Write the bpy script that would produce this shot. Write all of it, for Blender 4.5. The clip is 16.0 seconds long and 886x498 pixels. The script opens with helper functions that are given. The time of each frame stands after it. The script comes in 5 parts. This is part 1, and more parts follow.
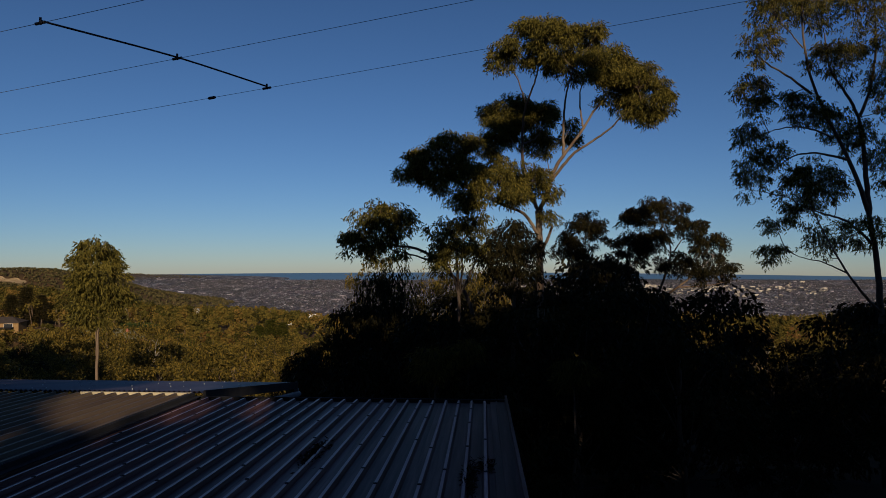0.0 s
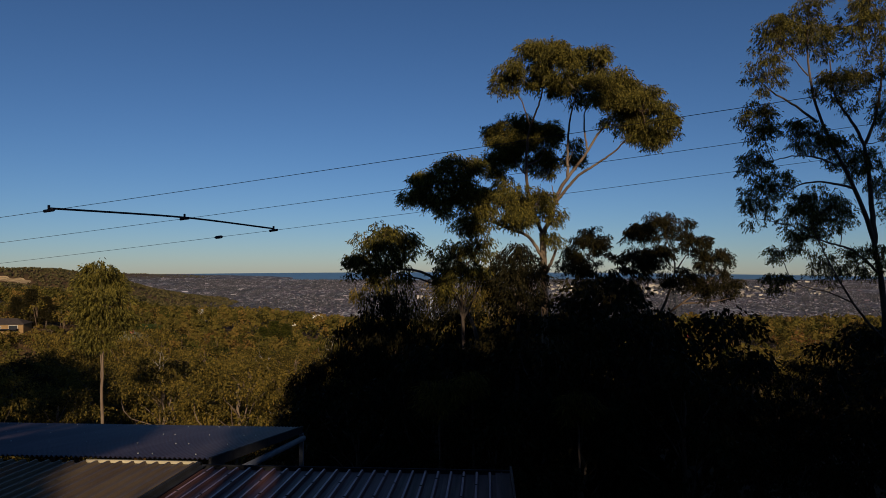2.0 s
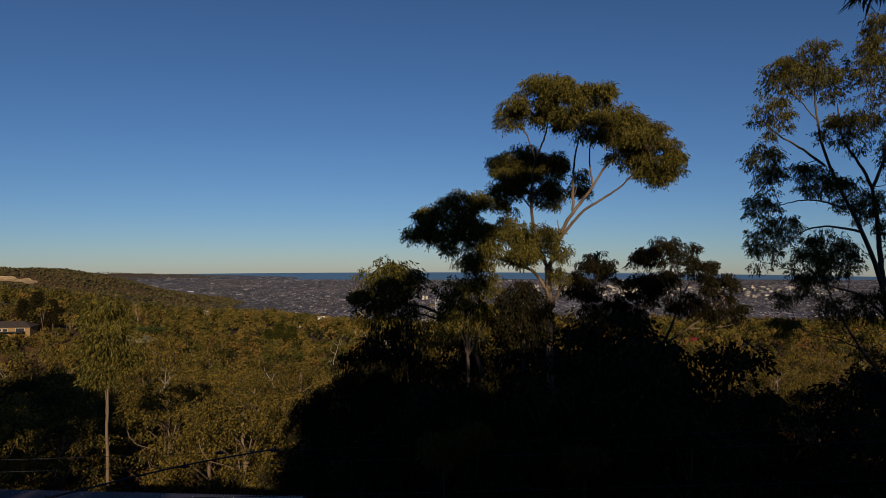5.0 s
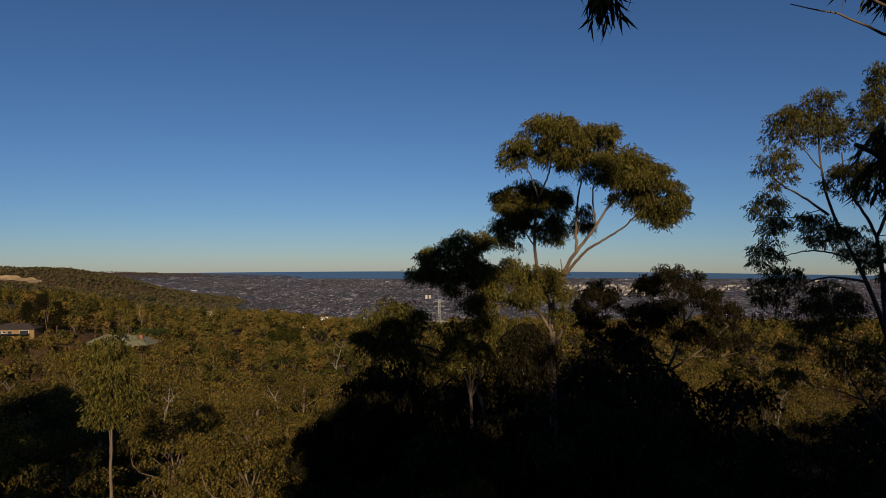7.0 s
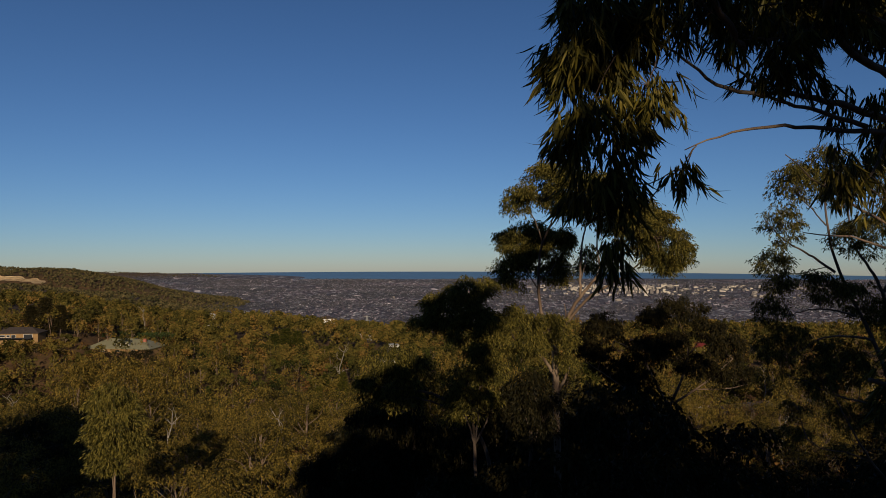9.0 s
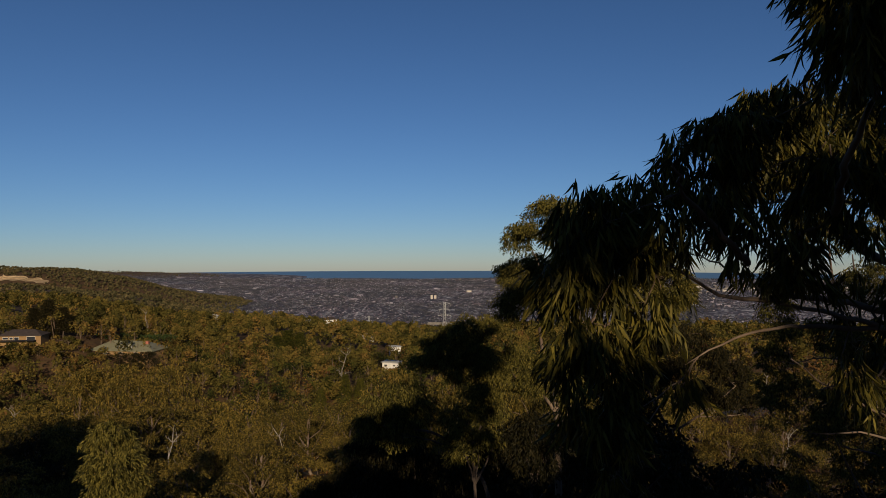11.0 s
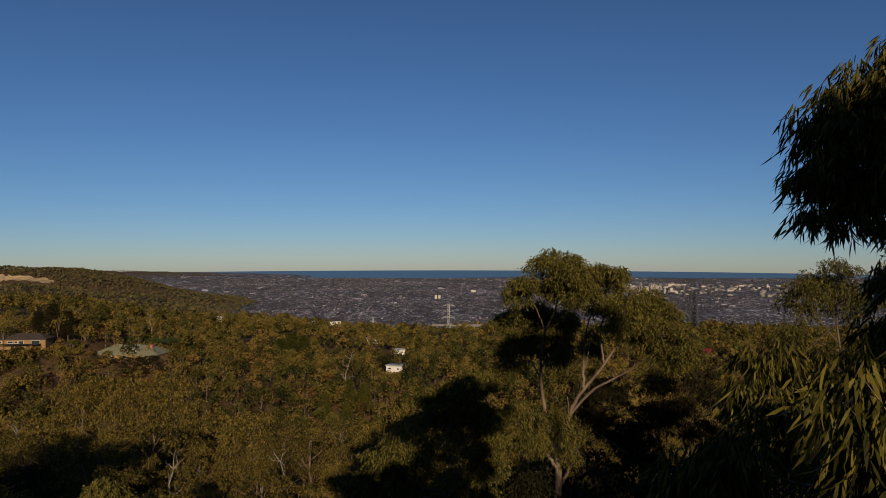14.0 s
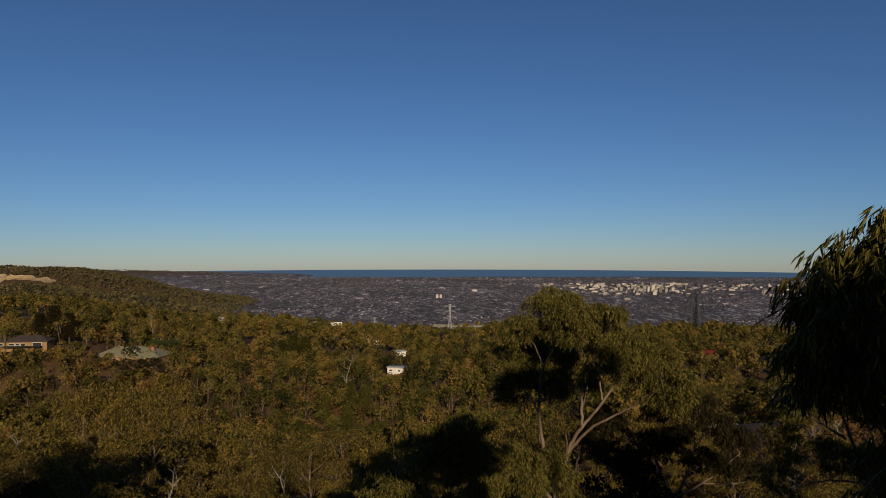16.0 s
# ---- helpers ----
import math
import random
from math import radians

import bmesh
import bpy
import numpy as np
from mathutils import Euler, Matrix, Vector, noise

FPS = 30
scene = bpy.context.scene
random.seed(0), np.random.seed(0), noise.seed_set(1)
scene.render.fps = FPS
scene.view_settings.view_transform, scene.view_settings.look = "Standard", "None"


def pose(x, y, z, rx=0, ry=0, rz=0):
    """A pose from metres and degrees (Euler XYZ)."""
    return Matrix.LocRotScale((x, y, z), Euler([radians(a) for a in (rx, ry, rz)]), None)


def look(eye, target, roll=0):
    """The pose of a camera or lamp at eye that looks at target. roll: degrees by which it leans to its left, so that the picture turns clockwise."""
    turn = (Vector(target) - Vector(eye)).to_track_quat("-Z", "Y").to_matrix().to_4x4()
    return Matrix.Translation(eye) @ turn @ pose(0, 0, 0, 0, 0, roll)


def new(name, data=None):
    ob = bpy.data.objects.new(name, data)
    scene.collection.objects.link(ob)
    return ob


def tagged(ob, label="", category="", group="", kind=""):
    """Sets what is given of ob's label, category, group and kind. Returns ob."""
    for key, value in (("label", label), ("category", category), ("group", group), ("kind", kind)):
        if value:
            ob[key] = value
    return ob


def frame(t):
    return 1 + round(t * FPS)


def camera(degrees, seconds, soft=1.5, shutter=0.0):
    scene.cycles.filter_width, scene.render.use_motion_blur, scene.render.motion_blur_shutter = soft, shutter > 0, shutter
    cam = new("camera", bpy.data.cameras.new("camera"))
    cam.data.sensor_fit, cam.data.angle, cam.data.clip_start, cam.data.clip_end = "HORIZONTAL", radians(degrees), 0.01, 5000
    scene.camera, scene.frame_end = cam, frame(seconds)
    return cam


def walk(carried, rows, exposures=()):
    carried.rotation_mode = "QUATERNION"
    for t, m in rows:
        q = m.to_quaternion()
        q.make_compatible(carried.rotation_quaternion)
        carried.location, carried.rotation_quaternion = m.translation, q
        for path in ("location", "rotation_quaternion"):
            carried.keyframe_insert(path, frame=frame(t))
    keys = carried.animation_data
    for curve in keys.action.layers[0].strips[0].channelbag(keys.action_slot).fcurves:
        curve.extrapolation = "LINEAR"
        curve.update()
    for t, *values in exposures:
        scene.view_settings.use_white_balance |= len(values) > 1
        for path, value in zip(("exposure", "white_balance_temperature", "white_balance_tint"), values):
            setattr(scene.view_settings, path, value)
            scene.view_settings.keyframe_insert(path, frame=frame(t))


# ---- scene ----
cam = camera(64.0, 16.0, soft=0.5)
PATH = [
    (0, (0.038, -0.135, 5.06), (0.038, 1.865, 5.055)),
    (0.5, (0.032, -0.138, 5.302), (0.029, 1.862, 5.296)),
    (1, (0.023, -0.126, 5.547), (0.018, 1.874, 5.542)),
    (1.5, (0.017, -0.135, 5.798), (0.008, 1.865, 5.793)),
    (2, (0.016, -0.13, 6.061), (0.006, 1.87, 6.055)),
    (2.5, (0.016, -0.129, 6.285), (0.003, 1.871, 6.279)),
    (3, (0.023, -0.118, 6.478), (0.008, 1.882, 6.472)),
    (3.5, (0.003, -0.143, 6.707), (-0.015, 1.857, 6.701)),
    (4, (0.016, -0.11, 6.964), (-0.004, 1.89, 6.958)),
    (6.5, (0.025, -0.028, 8.851), (-0.006, 1.971, 8.842)),
    (7, (0.025, -0.033, 9.351), (-0.008, 1.967, 9.341)),
    (7.5, (0.024, -0.035, 9.846), (-0.011, 1.964, 9.836)),
    (8, (0.013, 0.003, 10.354), (-0.024, 2.003, 10.343)),
    (8.5, (0.003, 0.034, 10.831), (-0.036, 2.034, 10.821)),
    (9, (-0.008, 0.07, 11.311), (-0.049, 2.069, 11.301)),
    (11.5, (0.122, 0.452, 13.315), (0.072, 2.451, 13.301)),
    (12, (0.149, 0.58, 13.697), (0.097, 2.579, 13.682)),
    (12.5, (0.178, 0.66, 14.075), (0.124, 2.659, 14.06)),
    (13, (0.204, 0.703, 14.472), (0.148, 2.702, 14.457)),
    (13.5, (0.232, 0.745, 14.857), (0.174, 2.744, 14.842)),
    (14, (0.273, 0.819, 15.247), (0.213, 2.818, 15.232)),
    (14.5, (0.309, 0.892, 15.622), (0.248, 2.891, 15.606)),
    (15, (0.343, 0.932, 15.988), (0.28, 2.931, 15.972)),
    (15.5, (0.381, 0.926, 16.4), (0.317, 2.925, 16.384)),
    (16, (0.418, 0.952, 16.846), (0.354, 2.951, 16.828)),
]
walk(cam, [(t, look(eye, target)) for t, eye, target in PATH], [(0.0, 0.05, 5230, 15), (16.0, 0.05, 5230, 15)])

# ---- light ----
SUN_AZ, SUN_EL = radians(169.0), radians(18.0)      # azimuth clockwise from +y
SUN_DIR = Vector((math.sin(SUN_AZ) * math.cos(SUN_EL), math.cos(SUN_AZ) * math.cos(SUN_EL), math.sin(SUN_EL)))
world = bpy.data.worlds.new("sky")
scene.world = world
world.use_nodes = True
wn, wl = world.node_tree.nodes, world.node_tree.links
sky = wn.new("ShaderNodeTexSky")
sky.sky_type, sky.sun_disc = "NISHITA", False
sky.sun_elevation, sky.sun_rotation = SUN_EL, SUN_AZ
sky.altitude, sky.air_density, sky.dust_density, sky.ozone_density = 300, 1.2, 0.2, 4.0
tc, shift = wn.new("ShaderNodeTexCoord"), wn.new("ShaderNodeVectorMath")
shift.operation, shift.inputs[1].default_value, shift.inputs[2].default_value = "MULTIPLY_ADD", (1, 1, 1.4), (0, 0, 0.052)   # the sea's horizon dips below level
wl.new(tc.outputs["Generated"], shift.inputs[0])
wl.new(shift.outputs[0], sky.inputs[0])
wl.new(sky.outputs[0], wn["Background"].inputs[0])
wn["Background"].inputs[1].default_value = 0.052
lamp = bpy.data.lights.new("sun", "SUN")
lamp.energy, lamp.angle, lamp.color = 5.6, radians(0.5), (1.0, 0.72, 0.38)
sun = new("sun", lamp)
sun.matrix_world = look(SUN_DIR * 200, (0, 0, 0))

# ---- helpers of this scene ----


def mesh(name, verts, faces, material, smooth=False):
    """A mesh from an array of places and one array (or several) of faces with equal corner counts."""
    me = bpy.data.meshes.new(name)
    verts = np.asarray(verts, dtype=np.float32).reshape(-1, 3)
    groups = [np.asarray(f, dtype=np.int32) for f in (faces if isinstance(faces, list) else [faces]) if len(f)]
    loops = np.concatenate([g.ravel() for g in groups])
    totals = np.concatenate([np.full(len(g), g.shape[1], dtype=np.int32) for g in groups])
    me.vertices.add(len(verts)), me.loops.add(len(loops)), me.polygons.add(len(totals))
    me.vertices.foreach_set("co", verts.ravel())
    me.loops.foreach_set("vertex_index", loops)
    me.polygons.foreach_set("loop_start", np.concatenate([[0], np.cumsum(totals)[:-1]]).astype(np.int32))
    me.polygons.foreach_set("use_smooth", np.full(len(totals), smooth, dtype=bool))
    me.materials.append(material)
    me.update(calc_edges=True)
    me.validate()
    return me


def part(name, me, parent, label=""):
    ob = new(name, me)
    ob.parent = parent
    return tagged(ob, label)


def thing(name, label, category, place=(0, 0, 0), turn=0.0, group="", kind=""):
    ob = new(name)
    ob.empty_display_size = 0.1
    ob.matrix_world = pose(*place, 0, 0, turn)
    return tagged(ob, label, category, group, kind)


def flip(q):
    return q[:, ::-1]


class Geo:
    """Collects boxes, prisms and tubes into one mesh."""

    def __init__(self):
        self.v, self.quads, self.tris, self.n = [], [], [], 0

    def add(self, v, quads=(), tris=()):
        v = np.asarray(v, dtype=float).reshape(-1, 3)
        if len(quads):
            self.quads.append(np.asarray(quads) + self.n)
        if len(tris):
            self.tris.append(np.asarray(tris) + self.n)
        self.v.append(v)
        self.n += len(v)
        return self

    def box(self, x0, x1, y0, y1, z0, z1):
        v = [(x, y, z) for z in (z0, z1) for y in (y0, y1) for x in (x0, x1)]
        return self.add(v, [(0, 2, 3, 1), (4, 5, 7, 6), (0, 1, 5, 4), (2, 6, 7, 3), (0, 4, 6, 2), (1, 3, 7, 5)])

    def beam(self, a, b, w, h=None):
        """A square bar from a to b."""
        a, b = Vector(a), Vector(b)
        d = (b - a).normalized()
        s = d.cross(Vector((0, 0, 1)))
        s = s.normalized() if s.length > 1e-3 else Vector((1, 0, 0))
        u = s.cross(d)
        h = h or w
        v = [p + s * i * w / 2 + u * j * h / 2 for p in (a, b) for i, j in ((-1, -1), (1, -1), (1, 1), (-1, 1))]
        return self.add(v, [(0, 3, 2, 1), (4, 5, 6, 7), (0, 1, 5, 4), (1, 2, 6, 5), (2, 3, 7, 6), (3, 0, 4, 7)])

    def tube(self, points, radii, sides=7):
        p = np.asarray(points, dtype=float)
        r = np.broadcast_to(np.asarray(radii, dtype=float), (len(p),))
        d = np.gradient(p, axis=0)
        d /= np.linalg.norm(d, axis=1)[:, None] + 1e-9
        ref = np.where(np.abs(d[:, 2:3]) > 0.9, np.array([[1.0, 0, 0]]), np.array([[0, 0, 1.0]]))
        s = np.cross(d, ref)
        s /= np.linalg.norm(s, axis=1)[:, None] + 1e-9
        for i in range(1, len(s)):
            if s[i] @ s[i - 1] < 0:
                s[i] = -s[i]
        u = np.cross(s, d)
        a = np.arange(sides) * 2 * np.pi / sides
        v = p[:, None] + r[:, None, None] * (np.cos(a)[None, :, None] * s[:, None] + np.sin(a)[None, :, None] * u[:, None])
        k, j = np.meshgrid(np.arange(len(p) - 1), np.arange(sides), indexing="ij")
        j2 = (j + 1) % sides
        q = np.stack([k * sides + j, k * sides + j2, (k + 1) * sides + j2, (k + 1) * sides + j], -1).reshape(-1, 4)
        n = len(p) * sides
        v = np.concatenate([v.reshape(-1, 3), p[:1], p[-1:]])
        i = np.arange(sides)
        t = np.concatenate([np.stack([(i + 1) % sides, i, np.full(sides, n)], 1),
                            np.stack([n - sides + i, n - sides + (i + 1) % sides, np.full(sides, n + 1)], 1)])
        return self.add(v, q, t)

    def mesh(self, name, material, smooth=False):
        groups = []
        if self.quads:
            groups.append(np.concatenate(self.quads))
        if self.tris:
            groups.append(np.concatenate(self.tris))
        return mesh(name, np.concatenate(self.v), groups, material, smooth)


# ---- materials ----
def material(name, colours, scale=4.0, rough=0.8, metal=0.0, island=0.0, obj=0.0, bump=0.0, bump_scale=60.0, stretch=(1, 1, 1), spec=0.3, stain=0.0, span=(0.3, 0.7), thin=0.0, tree=0.0):
    """Noise-mottled surface. colours: two or three base colours; island, obj: how far pieces differ in brightness; stain: a second, larger mottling."""
    m = bpy.data.materials.new(name)
    m.use_nodes = True
    n, l = m.node_tree.nodes, m.node_tree.links
    b = n["Principled BSDF"]
    b.inputs["Roughness"].default_value, b.inputs["Metallic"].default_value = rough, metal
    b.inputs["Specular IOR Level"].default_value = spec
    co, mp = n.new("ShaderNodeTexCoord"), n.new("ShaderNodeMapping")
    mp.inputs["Scale"].default_value = stretch
    l.new(co.outputs["Object"], mp.inputs[0])
    t = n.new("ShaderNodeTexNoise")
    t.inputs["Scale"].default_value, t.inputs["Detail"].default_value, t.inputs["Roughness"].default_value = scale, 5, 0.65
    l.new(mp.outputs[0], t.inputs["Vector"])
    ramp = n.new("ShaderNodeValToRGB")
    e = ramp.color_ramp.elements
    while len(e) < len(colours):
        e.new(0.5)
    for i, c in enumerate(colours):
        e[i].position, e[i].color = span[0] + (span[1] - span[0]) * i / (len(colours) - 1), (*c, 1)
    value = t.outputs["Fac"]
    if island:
        g, mix = n.new("ShaderNodeNewGeometry"), n.new("ShaderNodeMix")
        mix.inputs["Factor"].default_value = island
        l.new(value, mix.inputs["A"]), l.new(g.outputs["Random Per Island"], mix.inputs["B"])
        value = mix.outputs["Result"]
    if obj:
        o, mix = n.new("ShaderNodeObjectInfo"), n.new("ShaderNodeMix")
        mix.inputs["Factor"].default_value = obj
        l.new(value, mix.inputs["A"]), l.new(o.outputs["Random"], mix.inputs["B"])
        value = mix.outputs["Result"]
    if tree:
        o, mix = n.new("ShaderNodeAttribute"), n.new("ShaderNodeMix")
        o.attribute_name, mix.inputs["Factor"].default_value = "tree", tree
        l.new(value, mix.inputs["A"]), l.new(o.outputs["Fac"], mix.inputs["B"])
        value = mix.outputs["Result"]
    l.new(value, ramp.inputs[0])
    colour = ramp.outputs[0]
    if stain:
        t2, mul, rr = n.new("ShaderNodeTexNoise"), n.new("ShaderNodeMix"), n.new("ShaderNodeMapRange")
        t2.inputs["Scale"].default_value, t2.inputs["Detail"].default_value = scale * 0.13, 4
        l.new(mp.outputs[0], t2.inputs["Vector"])
        rr.inputs["From Min"].default_value, rr.inputs["From Max"].default_value = 0.35, 0.65
        rr.inputs["To Min"].default_value, rr.inputs["To Max"].default_value = 1 - stain, 1.0
        l.new(t2.outputs["Fac"], rr.inputs["Value"])
        mul.data_type, mul.blend_type = "RGBA", "MULTIPLY"
        mul.inputs["Factor"].default_value = 1
        l.new(colour, mul.inputs["A"]), l.new(rr.outputs["Result"], mul.inputs["B"])
        colour = mul.outputs["Result"]
    l.new(colour, b.inputs["Base Color"])
    if bump:
        t3, bp = n.new("ShaderNodeTexNoise"), n.new("ShaderNodeBump")
        t3.inputs["Scale"].default_value, t3.inputs["Detail"].default_value = bump_scale, 4
        l.new(mp.outputs[0], t3.inputs["Vector"])
        bp.inputs["Strength"].default_value = bump
        bp.inputs["Distance"].default_value = 0.02
        l.new(t3.outputs["Fac"], bp.inputs["Height"])
        l.new(bp.outputs[0], b.inputs["Normal"])
    if thin:
        tr, both = n.new("ShaderNodeBsdfTranslucent"), n.new("ShaderNodeMixShader")
        both.inputs[0].default_value = thin
        l.new(colour, tr.inputs["Color"])
        l.new(b.outputs[0], both.inputs[1]), l.new(tr.outputs[0], both.inputs[2])
        l.new(both.outputs[0], n["Material Output"].inputs["Surface"])
    return m


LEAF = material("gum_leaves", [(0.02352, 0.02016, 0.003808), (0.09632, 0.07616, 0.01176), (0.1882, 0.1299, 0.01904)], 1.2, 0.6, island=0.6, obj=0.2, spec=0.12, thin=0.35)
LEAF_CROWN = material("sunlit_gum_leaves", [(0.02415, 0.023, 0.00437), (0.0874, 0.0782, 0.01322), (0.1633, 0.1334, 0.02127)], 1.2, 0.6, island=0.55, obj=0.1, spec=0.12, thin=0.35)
# Shade of the slope painted into gum leaves; dark conifers use it too.
LEAF_DARK_SHADED = material("dark_shaded_leaves", [(0.0083, 0.008, 0.00272), (0.0193, 0.0171, 0.00459), (0.0345, 0.0262, 0.00646)], 1.2, 0.6, island=0.6, obj=0.2, spec=0.12, thin=0.35)
LEAF_NEAR = material("long_gum_leaves", [(0.02, 0.0195, 0.0025), (0.055, 0.048, 0.0055), (0.115, 0.092, 0.0105)], 14, 0.6, island=0.6, spec=0.12, thin=0.18)
PINE = material("pine_needles", [(0.016, 0.021, 0.003), (0.042, 0.043, 0.0055), (0.075, 0.066, 0.008)], 1.0, 0.7, island=0.5, obj=0.2, spec=0.08, thin=0.25)
WOODS = material("woods_foliage", [(0.027, 0.026, 0.0052), (0.079, 0.068, 0.0125), (0.14, 0.106, 0.0185), (0.195, 0.116, 0.026)], 0.11, 0.8, island=0.25, spec=0.08, span=(0.28, 0.76), thin=0.35, tree=0.4)
RUST_LEAF = material("russet_leaves", [(0.036, 0.0168, 0.0072), (0.066, 0.03, 0.0108), (0.09, 0.048, 0.012)], 1.5, 0.6, island=0.6, thin=0.35)
BARK = material("smooth_gum_bark", [(0.05, 0.031, 0.018), (0.105, 0.072, 0.046), (0.19, 0.146, 0.1)], 1.6, 0.75, bump=0.3, bump_scale=9, stretch=(1, 1, 0.3))
BARK_DARK = material("dark_bark", [(0.03, 0.021, 0.015), (0.072, 0.051, 0.036), (0.132, 0.102, 0.072)], 3, 0.9, bump=0.4, bump_scale=14, stretch=(1, 1, 0.3))
DEADWOOD = material("bleached_dead_wood", [(0.126, 0.105, 0.0798), (0.2016, 0.1764, 0.1428), (0.252, 0.231, 0.1974)], 3, 0.8, bump=0.3, bump_scale=20)
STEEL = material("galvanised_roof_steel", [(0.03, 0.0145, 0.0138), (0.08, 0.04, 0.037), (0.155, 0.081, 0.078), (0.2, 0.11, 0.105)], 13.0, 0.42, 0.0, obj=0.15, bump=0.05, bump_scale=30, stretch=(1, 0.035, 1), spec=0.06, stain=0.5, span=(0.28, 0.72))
# Lighter steel that paints the highlight along the rib crests.
STEEL_CREST = material("highlight_rib_steel", [(0.19, 0.105, 0.105), (0.31, 0.19, 0.19), (0.4, 0.25, 0.25)], 9.0, 0.4, 0.1, bump=0.04, stretch=(1, 0.1, 1), spec=0.15)
STEEL_OLD = material("weathered_roof_steel", [(0.072, 0.048, 0.035), (0.118, 0.083, 0.052), (0.16, 0.116, 0.066)], 2.0, 0.6, 0.1, obj=0.25, bump=0.06, bump_scale=30, stretch=(1, 0.15, 1), stain=0.3)
STEEL_BLUE = material("corrugated_roof_steel", [(0.042, 0.033, 0.05), (0.06, 0.048, 0.07), (0.082, 0.067, 0.088)], 2.0, 0.4, 0.15, obj=0.2, stretch=(1, 0.15, 1), spec=0.12, stain=0.4)
CREAM = material("cream_flashing", [(0.3, 0.258, 0.162), (0.384, 0.336, 0.228)], 5, 0.6, stain=0.2)
DARK_TRIM = material("dark_trim_paint", [(0.018, 0.018, 0.021), (0.03, 0.03, 0.033)], 6, 0.85, spec=0.08)
WHITE = material("white_paint", [(0.4913, 0.4769, 0.4335), (0.578, 0.5635, 0.5274)], 3, 0.6, stain=0.15)
RENDERED = material("pale_rendered_wall", [(0.36, 0.33, 0.28), (0.46, 0.42, 0.36)], 2, 0.85, bump=0.2)
OCHRE = material("ochre_brick_wall", [(0.165, 0.099, 0.0371), (0.2269, 0.1444, 0.0578)], 1.5, 0.85)
TILE_DARK = material("dark_roof_tiles", [(0.027, 0.021, 0.018), (0.051, 0.039, 0.033)], 1.2, 0.8)
SAGE = material("sage_green_roof_steel", [(0.1386, 0.1344, 0.07728), (0.194, 0.1848, 0.1109)], 0.5, 0.5, 0.1)
GREY_ROOF = material("pale_grey_roof_steel", [(0.30, 0.30, 0.28), (0.42, 0.42, 0.40)], 0.8, 0.5, 0.2)
RED_ROOF = material("red_roof_steel", [(0.0819, 0.01106, 0.00791), (0.1134, 0.0189, 0.0126)], 0.8, 0.6)
GLASS = material("dark_window_glass", [(0.015, 0.017, 0.02), (0.03, 0.033, 0.04)], 3, 0.08, spec=0.6)
BRICK = material("red_chimney_brick", [(0.20, 0.07, 0.04), (0.32, 0.13, 0.08)], 6, 0.9)
WIRE = material("weathered_wire", [(0.02, 0.02, 0.025), (0.05, 0.05, 0.055)], 20, 0.6, 0.3)
POLY = material("black_spreader_rod", [(0.012, 0.012, 0.02), (0.03, 0.03, 0.04)], 20, 0.5)
PYLON = material("galvanised_lattice_steel", [(0.26, 0.27, 0.27), (0.38, 0.38, 0.37)], 1, 0.6, 0.4)
LITTER = material("dead_leaf_litter", [(0.009, 0.006, 0.0036), (0.027, 0.0165, 0.0075), (0.048, 0.03, 0.0135)], 20, 0.9, island=0.6)
# Distance haze is painted into the town's colours as a blue tint.
TOWN = material("hazy_town_walls_and_roofs", [(0.035, 0.0299, 0.039), (0.052, 0.0428, 0.056), (0.087, 0.071, 0.095), (0.3, 0.29, 0.335)], 0.02, 0.8, island=0.9, span=(0.1, 0.97))
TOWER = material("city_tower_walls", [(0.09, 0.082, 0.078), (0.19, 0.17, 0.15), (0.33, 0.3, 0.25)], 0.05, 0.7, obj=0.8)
# Treetops on the plain carry the same painted haze.
TOWN_TREES = material("hazy_town_trees", [(0.0198, 0.0235, 0.029), (0.038, 0.0395, 0.0445), (0.056, 0.052, 0.058)], 0.01, 0.9, island=0.5)
WOODS_GREEN = material("dark_green_foliage", [(0.012, 0.016, 0.0035), (0.042, 0.046, 0.008), (0.085, 0.08, 0.012)], 0.12, 0.8, island=0.35, spec=0.08, span=(0.34, 0.66), thin=0.3, tree=0.35)
WOODS_BROWN = material("russet_foliage", [(0.022, 0.014, 0.004), (0.07, 0.04, 0.01), (0.13, 0.068, 0.018)], 0.12, 0.8, island=0.35, spec=0.08, span=(0.34, 0.66), thin=0.3, tree=0.35)
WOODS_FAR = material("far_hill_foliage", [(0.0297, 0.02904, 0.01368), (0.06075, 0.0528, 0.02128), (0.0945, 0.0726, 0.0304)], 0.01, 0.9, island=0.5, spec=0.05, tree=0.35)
HEDGE = material("clipped_hedge_leaves", [(0.012, 0.022, 0.004), (0.03, 0.05, 0.008), (0.055, 0.08, 0.012)], 0.6, 0.7, island=0.5, thin=0.3)
CONCRETE = material("pale_concrete", [(0.15, 0.135, 0.1125), (0.225, 0.2025, 0.165)], 0.3, 0.85, stain=0.3)
GREY_PAINT = material("grey_blue_paint", [(0.10, 0.11, 0.14), (0.16, 0.17, 0.20)], 4, 0.6, stain=0.2)
SAND = material("quarry_face", [(0.238, 0.161, 0.077), (0.35, 0.252, 0.133), (0.434, 0.336, 0.196)], 0.09, 0.95, bump=0.6, bump_scale=0.3, stretch=(1, 1, 3), stain=0.5)


